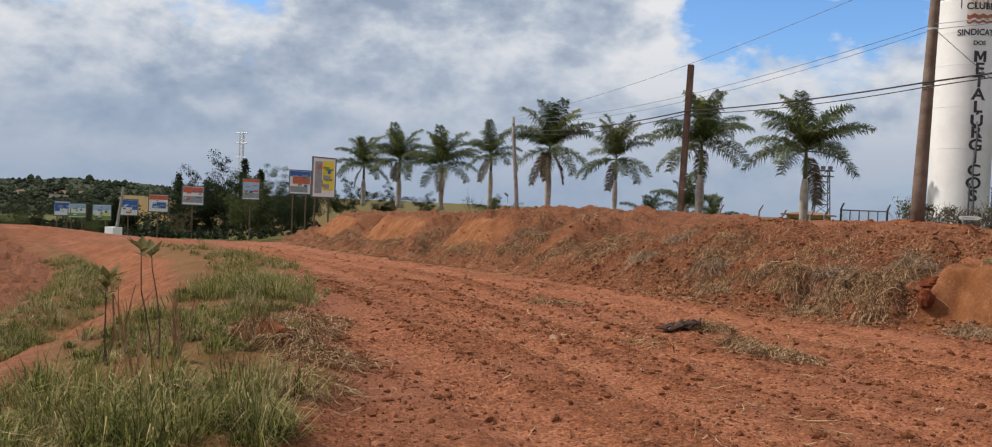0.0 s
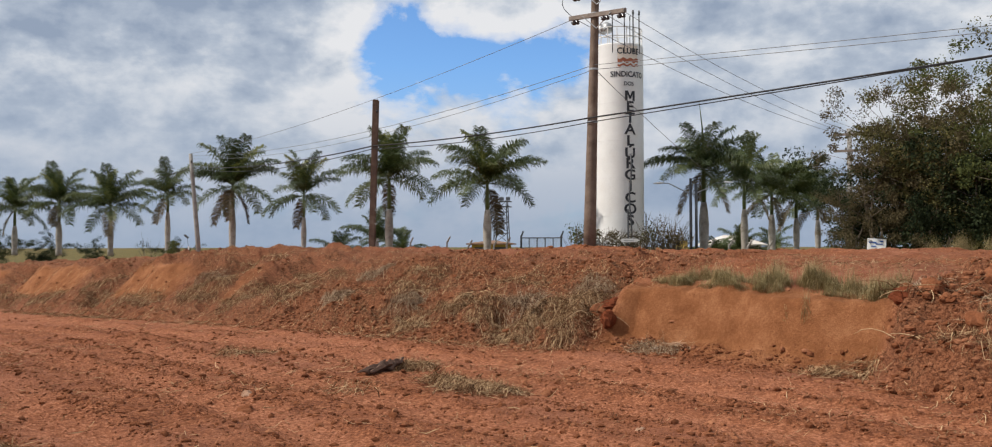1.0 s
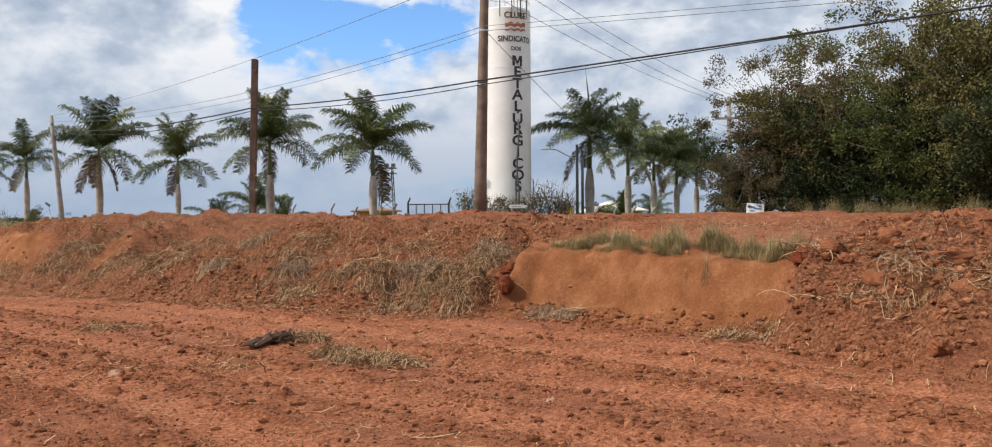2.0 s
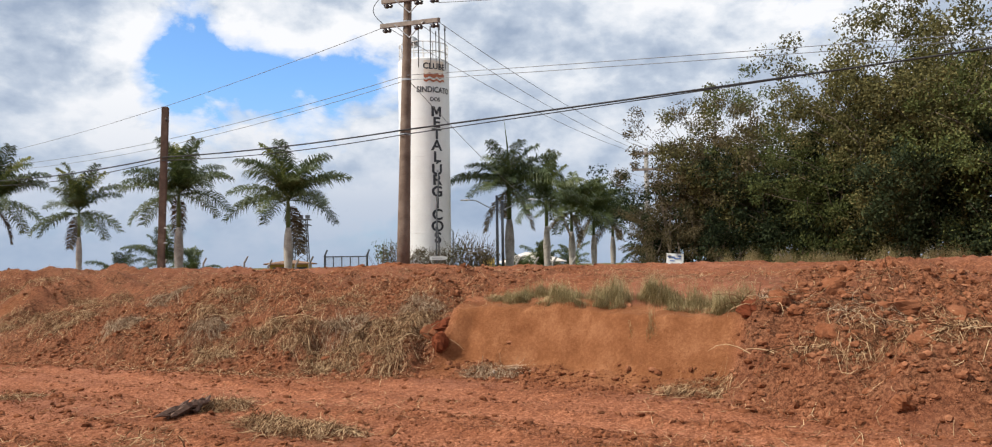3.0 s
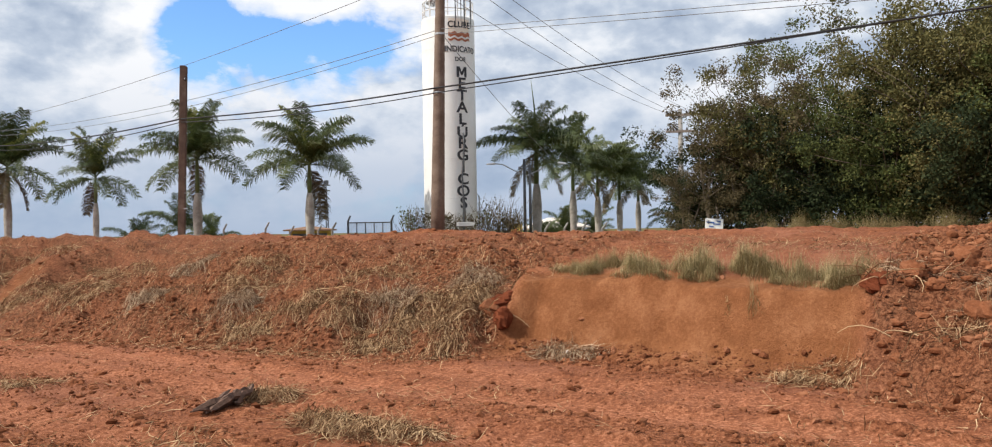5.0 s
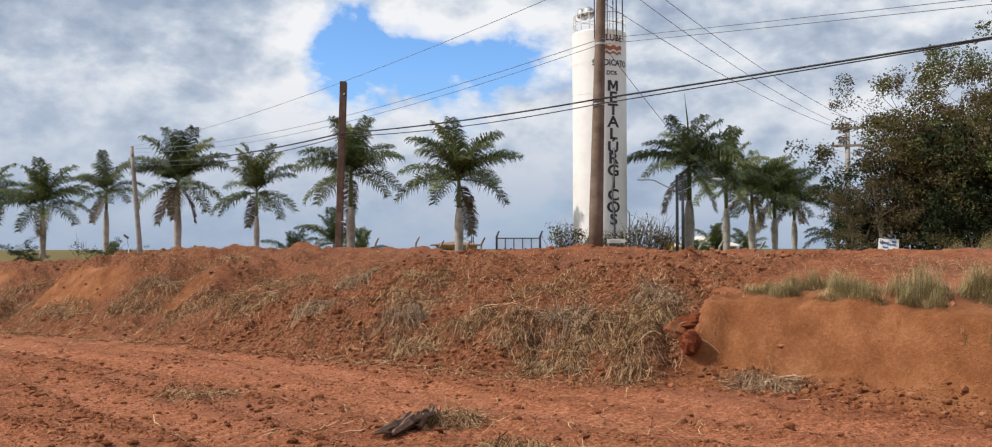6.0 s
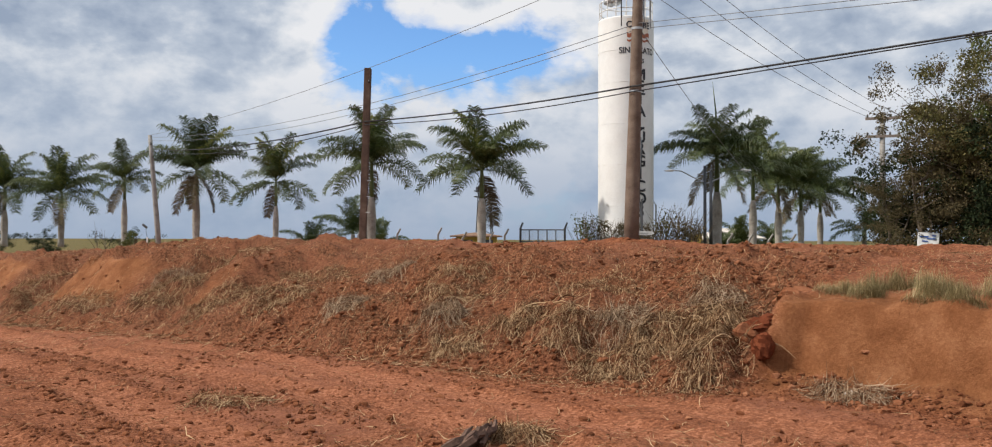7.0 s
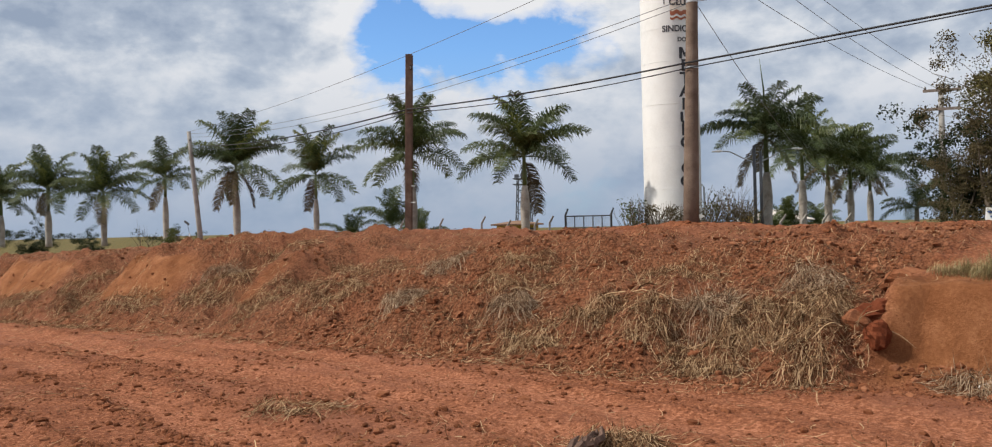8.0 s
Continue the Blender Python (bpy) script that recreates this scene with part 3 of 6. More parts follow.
def flat_mesh(verts, faces, name):
    me = bpy.data.meshes.new(name)
    me.from_pydata(verts, [], faces)
    return me


def drum(shape, r0, r1, z0, z1, sides=64):
    shape.tube([(0, 0, z0), (0, 0, z1)], [r0, r1], sides)


def water_tower(x, y):
    base = 1.35
    tw = thing("water_tower", (x, y, base), "tall white cylindrical water tower with black vertical lettering", "water tower")
    r, top = 1.43, 13.0 - base
    s = Shape()
    rings = [(-0.03, r * 1.03), (0, r * 1.03), (0.4, r * 1.015), (1.1, r)] + [(k, r) for k in (4, 6, 8)] + [(top - 1.76, r), (top - 1.725, r), (top - 1.72, r)]
    s.tube([(0, 0, z) for z, _ in rings], [q for _, q in rings], 64)
    part("shaft", s, WHITE_PAINT, tw, "white painted steel shaft", True)
    s = Shape()
    s.tube([(0, 0, top - h) for h in (1.72, 1.715, 1.70, 0.07, 0.052, 0.04, 0.0)], [r * q for q in (1.002, 1.002, 1.002, 1.002, 1.002, 0.998, 0.985)], 64)
    part("head_band", s, WHITE_PAINT, tw, "white head band with rusty stains", True)
    for z in (2.0, 4.1, 6.2, 8.3, top - 1.72):
        s = Shape()
        s.tube([(0, 0, z - 0.012), (0, 0, z + 0.012)], r + 0.006, 64)
        part("weld_ring", s, WHITE_PAINT, tw, "", True)
    face = math.atan2(-math.cos(radians(29)), math.sin(radians(29)))
    rr = r + 0.018
    # cream ground of the upper words
    cols = [(-0.62 + 1.24 * k / 20) for k in range(21)]
    me = flat_mesh([(c, h, 0) for c in cols for h in (-0.62, 0.5)], [(2 * k, 2 * k + 2, 2 * k + 3, 2 * k + 1) for k in range(20)], "sign_field")
    part("sign_field", wrap_round(me, r + 0.007, face - 0.06, 12.35 - base, CREAM_PAINT), None, tw, "rust-stained cream field")
    for word, z, size, wide in (("CLUBE", 12.52, 0.46, 1.0), ("SINDICATO", 11.22, 0.43, 0.92), ("DOS", 10.69, 0.30, 1.0)):
        part("lettering", wrap_round(text_mesh(word, size, "lettering"), rr, face - 0.05, z - base, BLACK_PAINT, wide), None, tw, "black painted capitals")
    word = "METAL\u00daRGICOS"
    for k, letter in enumerate(word):
        z = 10.03 + (3.07 - 10.03) * k / (len(word) - 1)
        if letter == "M":
            outline = [(-0.25, -0.28), (-0.25, 0.28), (-0.11, 0.28), (0.0, 0.0), (0.11, 0.28), (0.25, 0.28), (0.25, -0.28), (0.125, -0.28), (0.125, 0.06), (0.04, -0.17), (-0.04, -0.17), (-0.125, 0.06), (-0.125, -0.28)]
            me = flat_mesh([(a, b, 0) for a, b in outline], [tuple(range(len(outline)))[::-1]], "letter")
        else:
            me = text_mesh(letter, 0.80, "letter")
        part("letter", wrap_round(me, rr, face, z - base - (0.06 if letter == "\u00da" else 0), BLACK_PAINT, 1.22), None, tw, "black painted capital")
    for k, (z, mat) in enumerate(((12.0, RUST_PAINT), (11.86, WHITE_PAINT), (11.74, RUST_PAINT))):
        vs, fs = [], []
        for i in range(41):
            c = -0.64 + 1.28 * i / 40
            w = 0.045 * math.sin(c * 15)
            h = 0.115 if mat is RUST_PAINT and k == 0 else 0.05
            vs += [(c, w - h, 0), (c, w + h, 0)]
            if i:
                fs.append((2 * i - 2, 2 * i, 2 * i + 1, 2 * i - 1))
        part("wave", wrap_round(flat_mesh(vs, fs, "wave"), rr + 0.004, face - 0.05, z - base, mat), None, tw, "painted wave stripe")
    # railing on the roof
    for h in (0.42, 0.92):
        s = Shape()
        s.tube([(1.36 * math.cos(a), 1.36 * math.sin(a), top + h) for a in [2 * math.pi * k / 40 for k in range(41)]], 0.028, 6, False)
        part("rail", s, WHITE_PAINT, tw, "", True)
    for k in range(16):
        a = 2 * math.pi * k / 16
        s = Shape()
        s.tube([(1.36 * math.cos(a), 1.36 * math.sin(a), top - 0.05), (1.36 * math.cos(a), 1.36 * math.sin(a), top + 0.95)], 0.026, 6)
        part("baluster", s, WHITE_PAINT, tw)
    for a, h, q in ((-1.75, 1.75, 0.028), (-1.28, 1.72, 0.026), (-0.9, 1.85, 0.034), (-0.55, 1.9, 0.03), (-1.05, 1.5, 0.02)):
        s = Shape()
        c = Vector((1.42 * math.cos(a), 1.42 * math.sin(a), 0))
        s.tube([c + Vector((0, 0, top - 0.55)), c + Vector((0, 0, top + h - 0.25)), c + Vector((0, 0, top + h - 0.24)), c + Vector((0, 0, top + h))], [q, q, q * 1.7, q * 1.7], 8)
        part("antenna", s, DARK_STEEL, tw, "thin dark antenna", True)
    for a in (-2.1, -2.5):
        s = Shape()
        m = Matrix.Translation((1.25 * math.cos(a), 1.25 * math.sin(a), top + 0.85)) @ pose(0, 0, 0, -55, 0, math.degrees(a) + 90)
        s.tube([m @ Vector((0, 0, 0.18)), m @ Vector((0, 0, 0.02)), m @ Vector((0, 0, -0.16))], [0.36, 0.22, 0.06], 16)
        part("horn_loudspeaker", s, STEEL, tw, "grey horn loudspeaker", True)
    # service conduit and lower pipe
    a = face - 0.02
    s = Shape()
    pts = [((r + 0.05) * math.cos(a + 0.05 * math.sin(k * 1.3) * (k < 8)), (r + 0.05) * math.sin(a + 0.05 * math.sin(k * 1.3) * (k < 8)), 0.2 + 0.75 * k) for k in range(8)]
    s.tube(pts, 0.045, 8)
    part("conduit", s, DARK_STEEL, tw, "dark conduit", True)
    a = face + 0.95
    s = Shape()
    s.tube([((r + 0.12) * math.cos(a), (r + 0.12) * math.sin(a), z) for z in (0, 1.0, 2.1)] + [(r * math.cos(a), r * math.sin(a), 2.25)], 0.04, 8)
    part("pipe", s, STEEL, tw, "", True)
    return tw


water_tower(0.09, 46.5)

# ---- utility poles and wires ----


def insulator(s, p, q=0.075):
    x, y, z = p
    s.tube([(x, y, z - 0.10), (x, y, z - 0.06), (x, y, z - 0.055), (x, y, z - 0.01), (x, y, z), (x, y, z + 0.05)], [q * 0.5, q, q * 0.55, q * 1.05, q * 0.5, q * 0.3], 10)


def main_pole():
    b = Vector((-0.22, 24.0, 1.55))
    tip = Vector((0.03, 24.05, 10.75))
    ob = thing("utility_pole", b, "tall brown concrete utility pole with double timber crossarms", "utility pole", "poles of the power line")
    d = tip - b
    s = Shape()
    s.tube([d * (k / 8) - (Vector((0, 0, 0.3)) if k == 0 else Vector()) for k in range(9)], [0.205 - 0.095 * k / 8 for k in range(9)], 20)
    part("shaft", s, POLE_BROWN, ob, "", True)
    for z in (4.05, 5.75, 7.55):
        s = Shape()
        c = d * (z / d.z)
        s.tube([c, c + Vector((0, 0, 0.06))], 0.205 - 0.095 * z / d.z + 0.008, 20)
        part("collar", s, STEEL, ob)
    arms = []
    for z, half, turn in ((8.32, 0.95, 3), (7.55, 0.98, 3)):
        c = d * (z / d.z)
        for side in (-1, 1):
            s = Shape()
            m = Matrix.Translation(c + Vector((0.06 if side < 0 else 0.10, side * 0.17, 0.05 * side))) @ pose(0, 0, 0, 0, 0, turn - 26)
            s.box(m, half * 2, 0.10, 0.13, 0.015)
            part("crossarm", s, TIMBER, ob, "weathered grey timber crossarm")
            arms.append((m, half))
        for q in (-0.5, 0.5):
            s = Shape()
            m = Matrix.Translation(c + Vector((0.08, -0.18, 0))) @ pose(0, 0, 0, 0, 0, turn - 26)
            s.tube([m @ Vector((q, -0.06, -0.05)), m @ Vector((0, -0.04, -0.5))], 0.017, 6)
            part("brace", s, STEEL, ob)
    for m, half in (arms[0], arms[2]):
        for q in (-0.78, 0.30, 0.86):
            s = Shape()
            insulator(s, m @ Vector((q * half, -0.08, -0.14)), 0.10)
            insulator(s, m @ Vector((q * half + 0.13, -0.08, -0.14)), 0.08)
            part("insulator", s, CERAMIC, ob, "dark ceramic insulator", True)
    s = Shape()
    a, e = arms[0][0] @ Vector((-0.9, 0, 0.2)), arms[2][0] @ Vector((-0.8, 0, 0))
    s.tube([a.lerp(e, k / 8) + Vector((-0.35, 0, 0)) * math.sin(math.pi * k / 8) for k in range(9)], 0.012, 6)
    part("jumper", s, RUBBER, ob, "", True)
    return ob


def plain_pole(base, tip, r0, r1, material, label, rungs=0, flanged=False):
    b, e = Vector(base), Vector(tip)
    ob = thing("utility_pole", b, label, "utility pole", "poles of the power line")
    d = e - b
    s = Shape()
    if flanged:
        tilt = d.to_track_quat("Z", "Y").to_matrix().to_4x4()
        for q in (-0.115, 0.115):
            s.box(tilt @ Matrix.Translation((q, 0, d.length / 2 - 0.15)), 0.085, 0.22, d.length + 0.3, 0.012)
        part("flange", s, material, ob)
        s = Shape()
        s.box(tilt @ Matrix.Translation((0, 0, d.length / 2 - 0.15)), 0.16, 0.07, d.length + 0.29)
        part("web", s, CONCRETE, ob, "paler recessed web")
    else:
        s.tube([d * (k / 5) - (Vector((0, 0, 0.3)) if k == 0 else Vector()) for k in range(6)], [r0 + (r1 - r0) * k / 5 for k in range(6)], 14)
        part("shaft", s, material, ob, "", True)
    for k in range(rungs):
        s = Shape()
        c = d * (0.18 + 0.09 * k)
        s.tube([c + Vector((-0.05, -0.1, 0)), c + Vector((0.26, -0.16, 0))], 0.013, 6)
        part("rung", s, STEEL, ob)
    s = Shape()
    c = d * 0.93
    insulator(s, c + Vector((0.1, -0.16, 0)), 0.055)
    part("insulator", s, CERAMIC, ob, "", True)
    return ob


main_pole()
plain_pole((-9.19, 29.6, ground_z(-9.19, 29.6)), (-9.04, 29.62, 7.51), 0.15, 0.11, POLE_DARK, "leaning dark brown flanged pole with climbing rungs", 3, True)
plain_pole((-28.35, 51.8, 0.6), (-28.9, 51.5, 8.0), 0.17, 0.12, CONCRETE, "slim leaning grey concrete pole", 0)


def far_pole(x, y):
    ob = thing("utility_pole", (x, y, 1.3), "grey concrete pole with two timber crossarms among trees", "utility pole", "poles of the power line")
    s = Shape()
    s.tube([(0, 0, -0.2), (0, 0, 6.4)], [0.17, 0.11], 12)
    part("shaft", s, CONCRETE, ob, "", True)
    for z in (6.1, 5.25):
        s = Shape()
        s.box(pose(0, -0.12, z, 0, 0, -12), 1.55, 0.10, 0.12, 0.01)
        part("crossarm", s, TIMBER, ob)
        for q in (-0.68, -0.2, 0.3, 0.68):
            s = Shape()
            insulator(s, pose(0, -0.12, z, 0, 0, -12) @ Vector((q, 0, 0.16)), 0.06)
            part("insulator", s, CERAMIC, ob, "", True)
    return ob


far_pole(12.0, 43.6)


def wire(a, b, sag, r, material, label, steps=28):
    a, b = Vector(a), Vector(b)
    s = Shape()
    s.tube([a.lerp(b, k / steps) - Vector((0, 0, sag * 4 * (k / steps) * (1 - k / steps))) for k in range(steps + 1)], r, 6)
    ob = part("overhead_wire", s, material, None, "", True)
    return tagged(ob, label, "wire", "overhead wires")


BLACK, THIN = "black insulated cable strung between poles", "thin bare overhead wire"
wire((-0.22, 23.85, 5.74), (-9.1, 29.45, 5.66), 0.10, 0.024, RUBBER, BLACK)
wire((-0.22, 23.85, 5.60), (-9.1, 29.45, 5.55), 0.16, 0.015, RUBBER, BLACK)
wire((-9.1, 29.45, 5.66), (-28.7, 51.5, 7.1), 0.35, 0.026, RUBBER, BLACK)
wire((-9.1, 29.45, 5.55), (-28.7, 51.5, 7.0), 0.50, 0.016, RUBBER, BLACK)
wire((-28.7, 51.5, 7.1), (-62, 84, 7.6), 0.6, 0.026, RUBBER, BLACK)
wire((-0.22, 23.85, 5.74), (34.5, 2.0, 7.35), 0.15, 0.026, RUBBER, BLACK)
wire((-0.22, 23.85, 5.60), (34.5, 2.0, 7.50), 0.10, 0.016, RUBBER, BLACK)
wire((-0.03, 23.9, 7.45), (-28.8, 51.4, 7.85), 0.75, 0.010, BARE_WIRE, THIN)
wire((-0.03, 23.9, 7.30), (-28.8, 51.4, 7.65), 0.85, 0.009, BARE_WIRE, THIN)
wire((-0.03, 23.9, 7.45), (34.8, 2.2, 5.6), 0.15, 0.009, BARE_WIRE, THIN)
wire((-0.03, 23.9, 7.30), (34.8, 2.2, 5.45), 0.15, 0.009, BARE_WIRE, THIN)
wire((0.95, 23.6, 9.80), (34.8, 2.2, 6.4), 0.25, 0.009, BARE_WIRE, THIN)
wire((0.95, 23.6, 9.62), (34.8, 2.2, 6.2), 0.25, 0.009, BARE_WIRE, THIN)
wire((-0.75, 24.0, 8.95), (-28.9, 51.5, 8.0), 0.5, 0.009, BARE_WIRE, THIN)
for q, w in ((-0.68, (-0.60, 24.0, 8.95)), (-0.2, (0.40, 23.7, 8.97)), (0.68, (0.98, 23.5, 8.98))):
    wire(w, (12.0 + q, 43.45 - 0.2 * q, 7.5), 0.35, 0.009, BARE_WIRE, THIN)
wire((0.0, 23.9, 7.3), (7.2, 47.5, 4.2), 0.25, 0.010, BARE_WIRE, THIN)

# ---- royal palms ----


def frond_mesh(name, length, rise, droop, material, seed, curl=1.0):
    """One feather leaf along +x: a bending midrib with hanging leaflets in two ranks."""
    rng = random.Random(seed)
    s = Shape()
    steps = 14
    pts, ang, p = [], rise, Vector((0, 0, 0))
    for k in range(steps + 1):
        pts.append(p.copy())
        ang -= droop / steps * (0.5 + 1.1 * k / steps)
        p = p + Vector((math.cos(ang), 0, math.sin(ang))) * (length / steps)
    s.tube(pts, [0.030 * (1 - 0.85 * k / steps) + 0.004 for k in range(steps + 1)], 5)
    count = 80
    for i in range(count):
        f = 0.10 + 0.90 * (i + rng.random() * 0.6) / count
        k = min(int(f * steps), steps - 1)
        c = pts[k].lerp(pts[k + 1], f * steps - k)
        along = (pts[k + 1] - pts[k]).normalized()
        up = Vector((-along.z, 0, along.x))
        size = length * 0.185 * (0.45 + 1.0 * math.sin(math.pi * min(1, 0.12 + 0.84 * f)) ** 0.8) * rng.uniform(0.8, 1.12)
        for side in (-1, 1):
            lift = rng.uniform(-0.45, 0.55) * curl
            lean = rng.uniform(0.35, 0.65)
            d = (Vector((0, side, 0)) * 0.85 + along * lean + up * (0.22 + lift)).normalized()
            q1 = c + d * size * 0.55
            d2 = (d + Vector((0, 0, -1.15 * rng.uniform(0.6, 1.3)))).normalized()
            q2 = q1 + d2 * size * 0.5
            wv = along * 0.026
            s.add([c - wv * 0.6, c + wv * 0.6, q1 + wv, q1 - wv, q2], [(0, 1, 2, 3), (3, 2, 4)])
    return s.mesh(name, material)


FRONDS = {
    "up": [frond_mesh("frond", 3.3, 1.46, 0.62, PALM_LEAF, 1), frond_mesh("frond", 3.4, 1.30, 0.85, PALM_LEAF, 2), frond_mesh("frond", 3.3, 1.16, 1.00, PALM_LEAF, 12)],
    "mid": [frond_mesh("frond", 3.5, 0.95, 1.15, PALM_LEAF, 3), frond_mesh("frond", 3.5, 0.72, 1.05, PALM_LEAF, 4), frond_mesh("frond", 3.5, 0.46, 0.95, PALM_LEAF, 5)],
    "low": [frond_mesh("frond", 3.5, 0.20, 1.00, PALM_LEAF, 6), frond_mesh("frond", 3.4, -0.08, 0.90, PALM_LEAF, 7)],
    "young": [frond_mesh("frond", 2.9, 1.50, 0.35, PALM_YOUNG, 8), frond_mesh("frond", 3.1, 1.32, 0.8, PALM_YOUNG, 9)],
    "dead": [frond_mesh("frond", 2.9, -0.45, 0.85, PALM_DEAD, 10, 0.5), frond_mesh("frond", 2.8, -0.85, 0.60, PALM_DEAD, 11, 0.4)],
}


def palm(x, y, z_grey, z_shaft, size, seed, label, young=2, dead=2, fat=1.0, spear=0.0, count=17, lean=0.0):
    rng = random.Random(seed)
    base = 1.15 if y > 40 else 1.0
    ob = thing("royal_palm", (x, y, base), label, "palm tree", "royal palms")
    g, h = z_grey - base, z_shaft - base
    s = Shape()
    rows = [(-0.2, 0.25), (0.15, 0.235), (0.5, 0.21), (g * 0.35, 0.235), (g * 0.6, 0.25), (g * 0.85, 0.20), (g, 0.135)]
    s.tube([(lean * q / h, 0, q) for q, _ in rows], [r * fat for _, r in rows], 16)
    part("trunk", s, PALM_TRUNK, ob, "smooth pale grey trunk", True)
    s = Shape()
    s.tube([(lean * q / h, 0, q) for q in (g, g + (h - g) * 0.3, h - 0.1, h + 0.25)], [0.115 * fat, 0.125 * fat, 0.085 * fat, 0.05], 14)
    part("crownshaft", s, PALM_SHAFT, ob, "smooth green crownshaft", True)
    plan = ["young"] * max(0, young - 1) + ["up"] * 5 + ["mid"] * (count - 7) + ["low"] * 5 + ["dead"] * max(1, dead - 2)
    turn = rng.uniform(0, 360)
    for k, kind in enumerate(plan):
        me = rng.choice(FRONDS[kind])
        fr = part("frond", me, None, ob, {"young": "bright young frond", "dead": "hanging brown dying frond"}.get(kind, ""))
        turn += 137.5 + rng.uniform(-14, 14)
        q = size * rng.uniform(0.86, 1.10)
        fr.matrix_basis = Matrix.Translation((lean, 0, h + {"young": 0.2, "up": 0.15, "mid": 0.05, "low": -0.02, "dead": -0.08}[kind])) @ pose(0, 0, 0, rng.uniform(-10, 10), rng.uniform(-7, 7), turn) @ Matrix.Scale(q, 4)
    if spear:
        s = Shape()
        s.tube([(lean, 0, h), (lean - 0.05, 0, h + spear * 0.6), (lean - 0.22, 0, h + spear)], [0.06, 0.045, 0.008], 8)
        part("spear_leaf", s, PALM_SHAFT, ob, "unopened spear leaf", True)
    return ob


ROW = "royal palm with smooth grey trunk and arching green fronds"
palm(-7.30, 45.3, 3.75, 5.25, 1.02, 8, ROW, 2, 2, 1.0, 0, 19)
palm(-13.85, 47.9, 3.95, 5.80, 1.00, 7, "royal palm with bulging grey trunk behind a pole", 4, 2, 1.05, 0, 19)
palm(-20.65, 51.2, 3.6, 5.05, 0.86, 6, "slim young royal palm with yellow-green heart", 4, 3, 0.72, 0, 13)
palm(-27.3, 54.5, 4.4, 6.0, 1.05, 5, "royal palm with a skirt of hanging dead fronds", 2, 5, 1.0, 0, 19)
palm(-34.1, 57.7, 4.3, 5.6, 0.82, 4, "slender royal palm with thin brownish crown", 1, 2, 0.85, 0, 13)
palm(-40.9, 60.9, 3.6, 4.9, 1.02, 3, ROW, 4, 3, 0.95, 0, 15)
palm(-47.8, 64.1, 3.8, 5.4, 1.02, 2, ROW, 3, 4, 1.1, 0, 16)
palm(-54.6, 67.4, 3.6, 5.1, 1.0, 1, ROW, 2, 3, 1.05, 0, 17)
palm(4.95, 48.4, 4.2, 6.1, 0.98, 9, "royal palm with tall spear leaf and drooping fronds", 0, 5, 1.15, 4.0, 20)
palm(8.10, 56.4, 4.1, 5.9, 0.98, 10, ROW, 2, 3, 1.0, 0, 17)
palm(10.55, 61.4, 3.9, 5.4, 1.0, 11, ROW, 1, 4, 1.05, 0, 17)
palm(13.05, 66.4, 3.8, 5.4, 1.0, 12, ROW, 1, 4, 1.0, 0, 17)
palm(15.55, 71.4, 3.8, 5.3, 1.0, 13, ROW, 1, 4, 1.0, 0, 17)


def low_palm(x, y, top, seed, size=0.75):
    rng = random.Random(seed)
    b = top - 2.2
    ob = thing("low_palm", (x, y, b - 1.0), "low bushy palm behind the bank", "palm tree", "low palms")
    s = Shape()
    s.tube([(0, 0, -0.2), (0, 0, 1.0)], [0.2, 0.16], 10)
    part("trunk", s, PALM_TRUNK, ob, "", True)
    for k in range(13):
        me = rng.choice(FRONDS["up"] + FRONDS["mid"] + FRONDS["low"][:1])
        fr = part("frond", me, None, ob)
        fr.matrix_basis = Matrix.Translation((0, 0, 1.0)) @ pose(0, 0, 0, rng.uniform(-16, 16), rng.uniform(-9, 9), k * 137.5) @ Matrix.Scale(size * rng.uniform(0.8, 1.1), 4)
    return ob


for k, (x, y, top, size) in enumerate(((-24.0, 67, 3.2, 0.75), (-20.8, 68, 4.2, 0.95), (-18.2, 67, 3.3, 0.7), (9.3, 70, 3.4, 0.8), (12.6, 76, 3.4, 0.8), (6.6, 62, 2.9, 0.6), (19.0, 72, 4.6, 0.9))):
    low_palm(x, y, top, 300 + k, size)

# ---- trees and shrubs ----


def leaf_cloud(shape, rng, centre, radius, count, size, flat=0.75):
    """Leaf clump: many small bent leaves round a point."""
    for _ in range(count):
        v = Vector((rng.gauss(0, 1), rng.gauss(0, 1), rng.gauss(0, 1)))
        v = v.normalized() * radius * rng.random() ** 0.45
        c = Vector(centre) + Vector((v.x, v.y, v.z * flat))
        d = Vector((rng.gauss(0, 1), rng.gauss(0, 1), rng.gauss(-0.3, 0.7))).normalized()
        w = d.cross(Vector((rng.gauss(0, 1), rng.gauss(0, 1), rng.gauss(0, 1)))).normalized()
        l, b = size * rng.uniform(0.6, 1.4), size * rng.uniform(0.22, 0.38)
        shape.add([c, c + d * l * 0.5 + w * b, c + d * l + Vector((0, 0, -0.15 * l)), c + d * l * 0.5 - w * b], [(0, 1, 2, 3)])


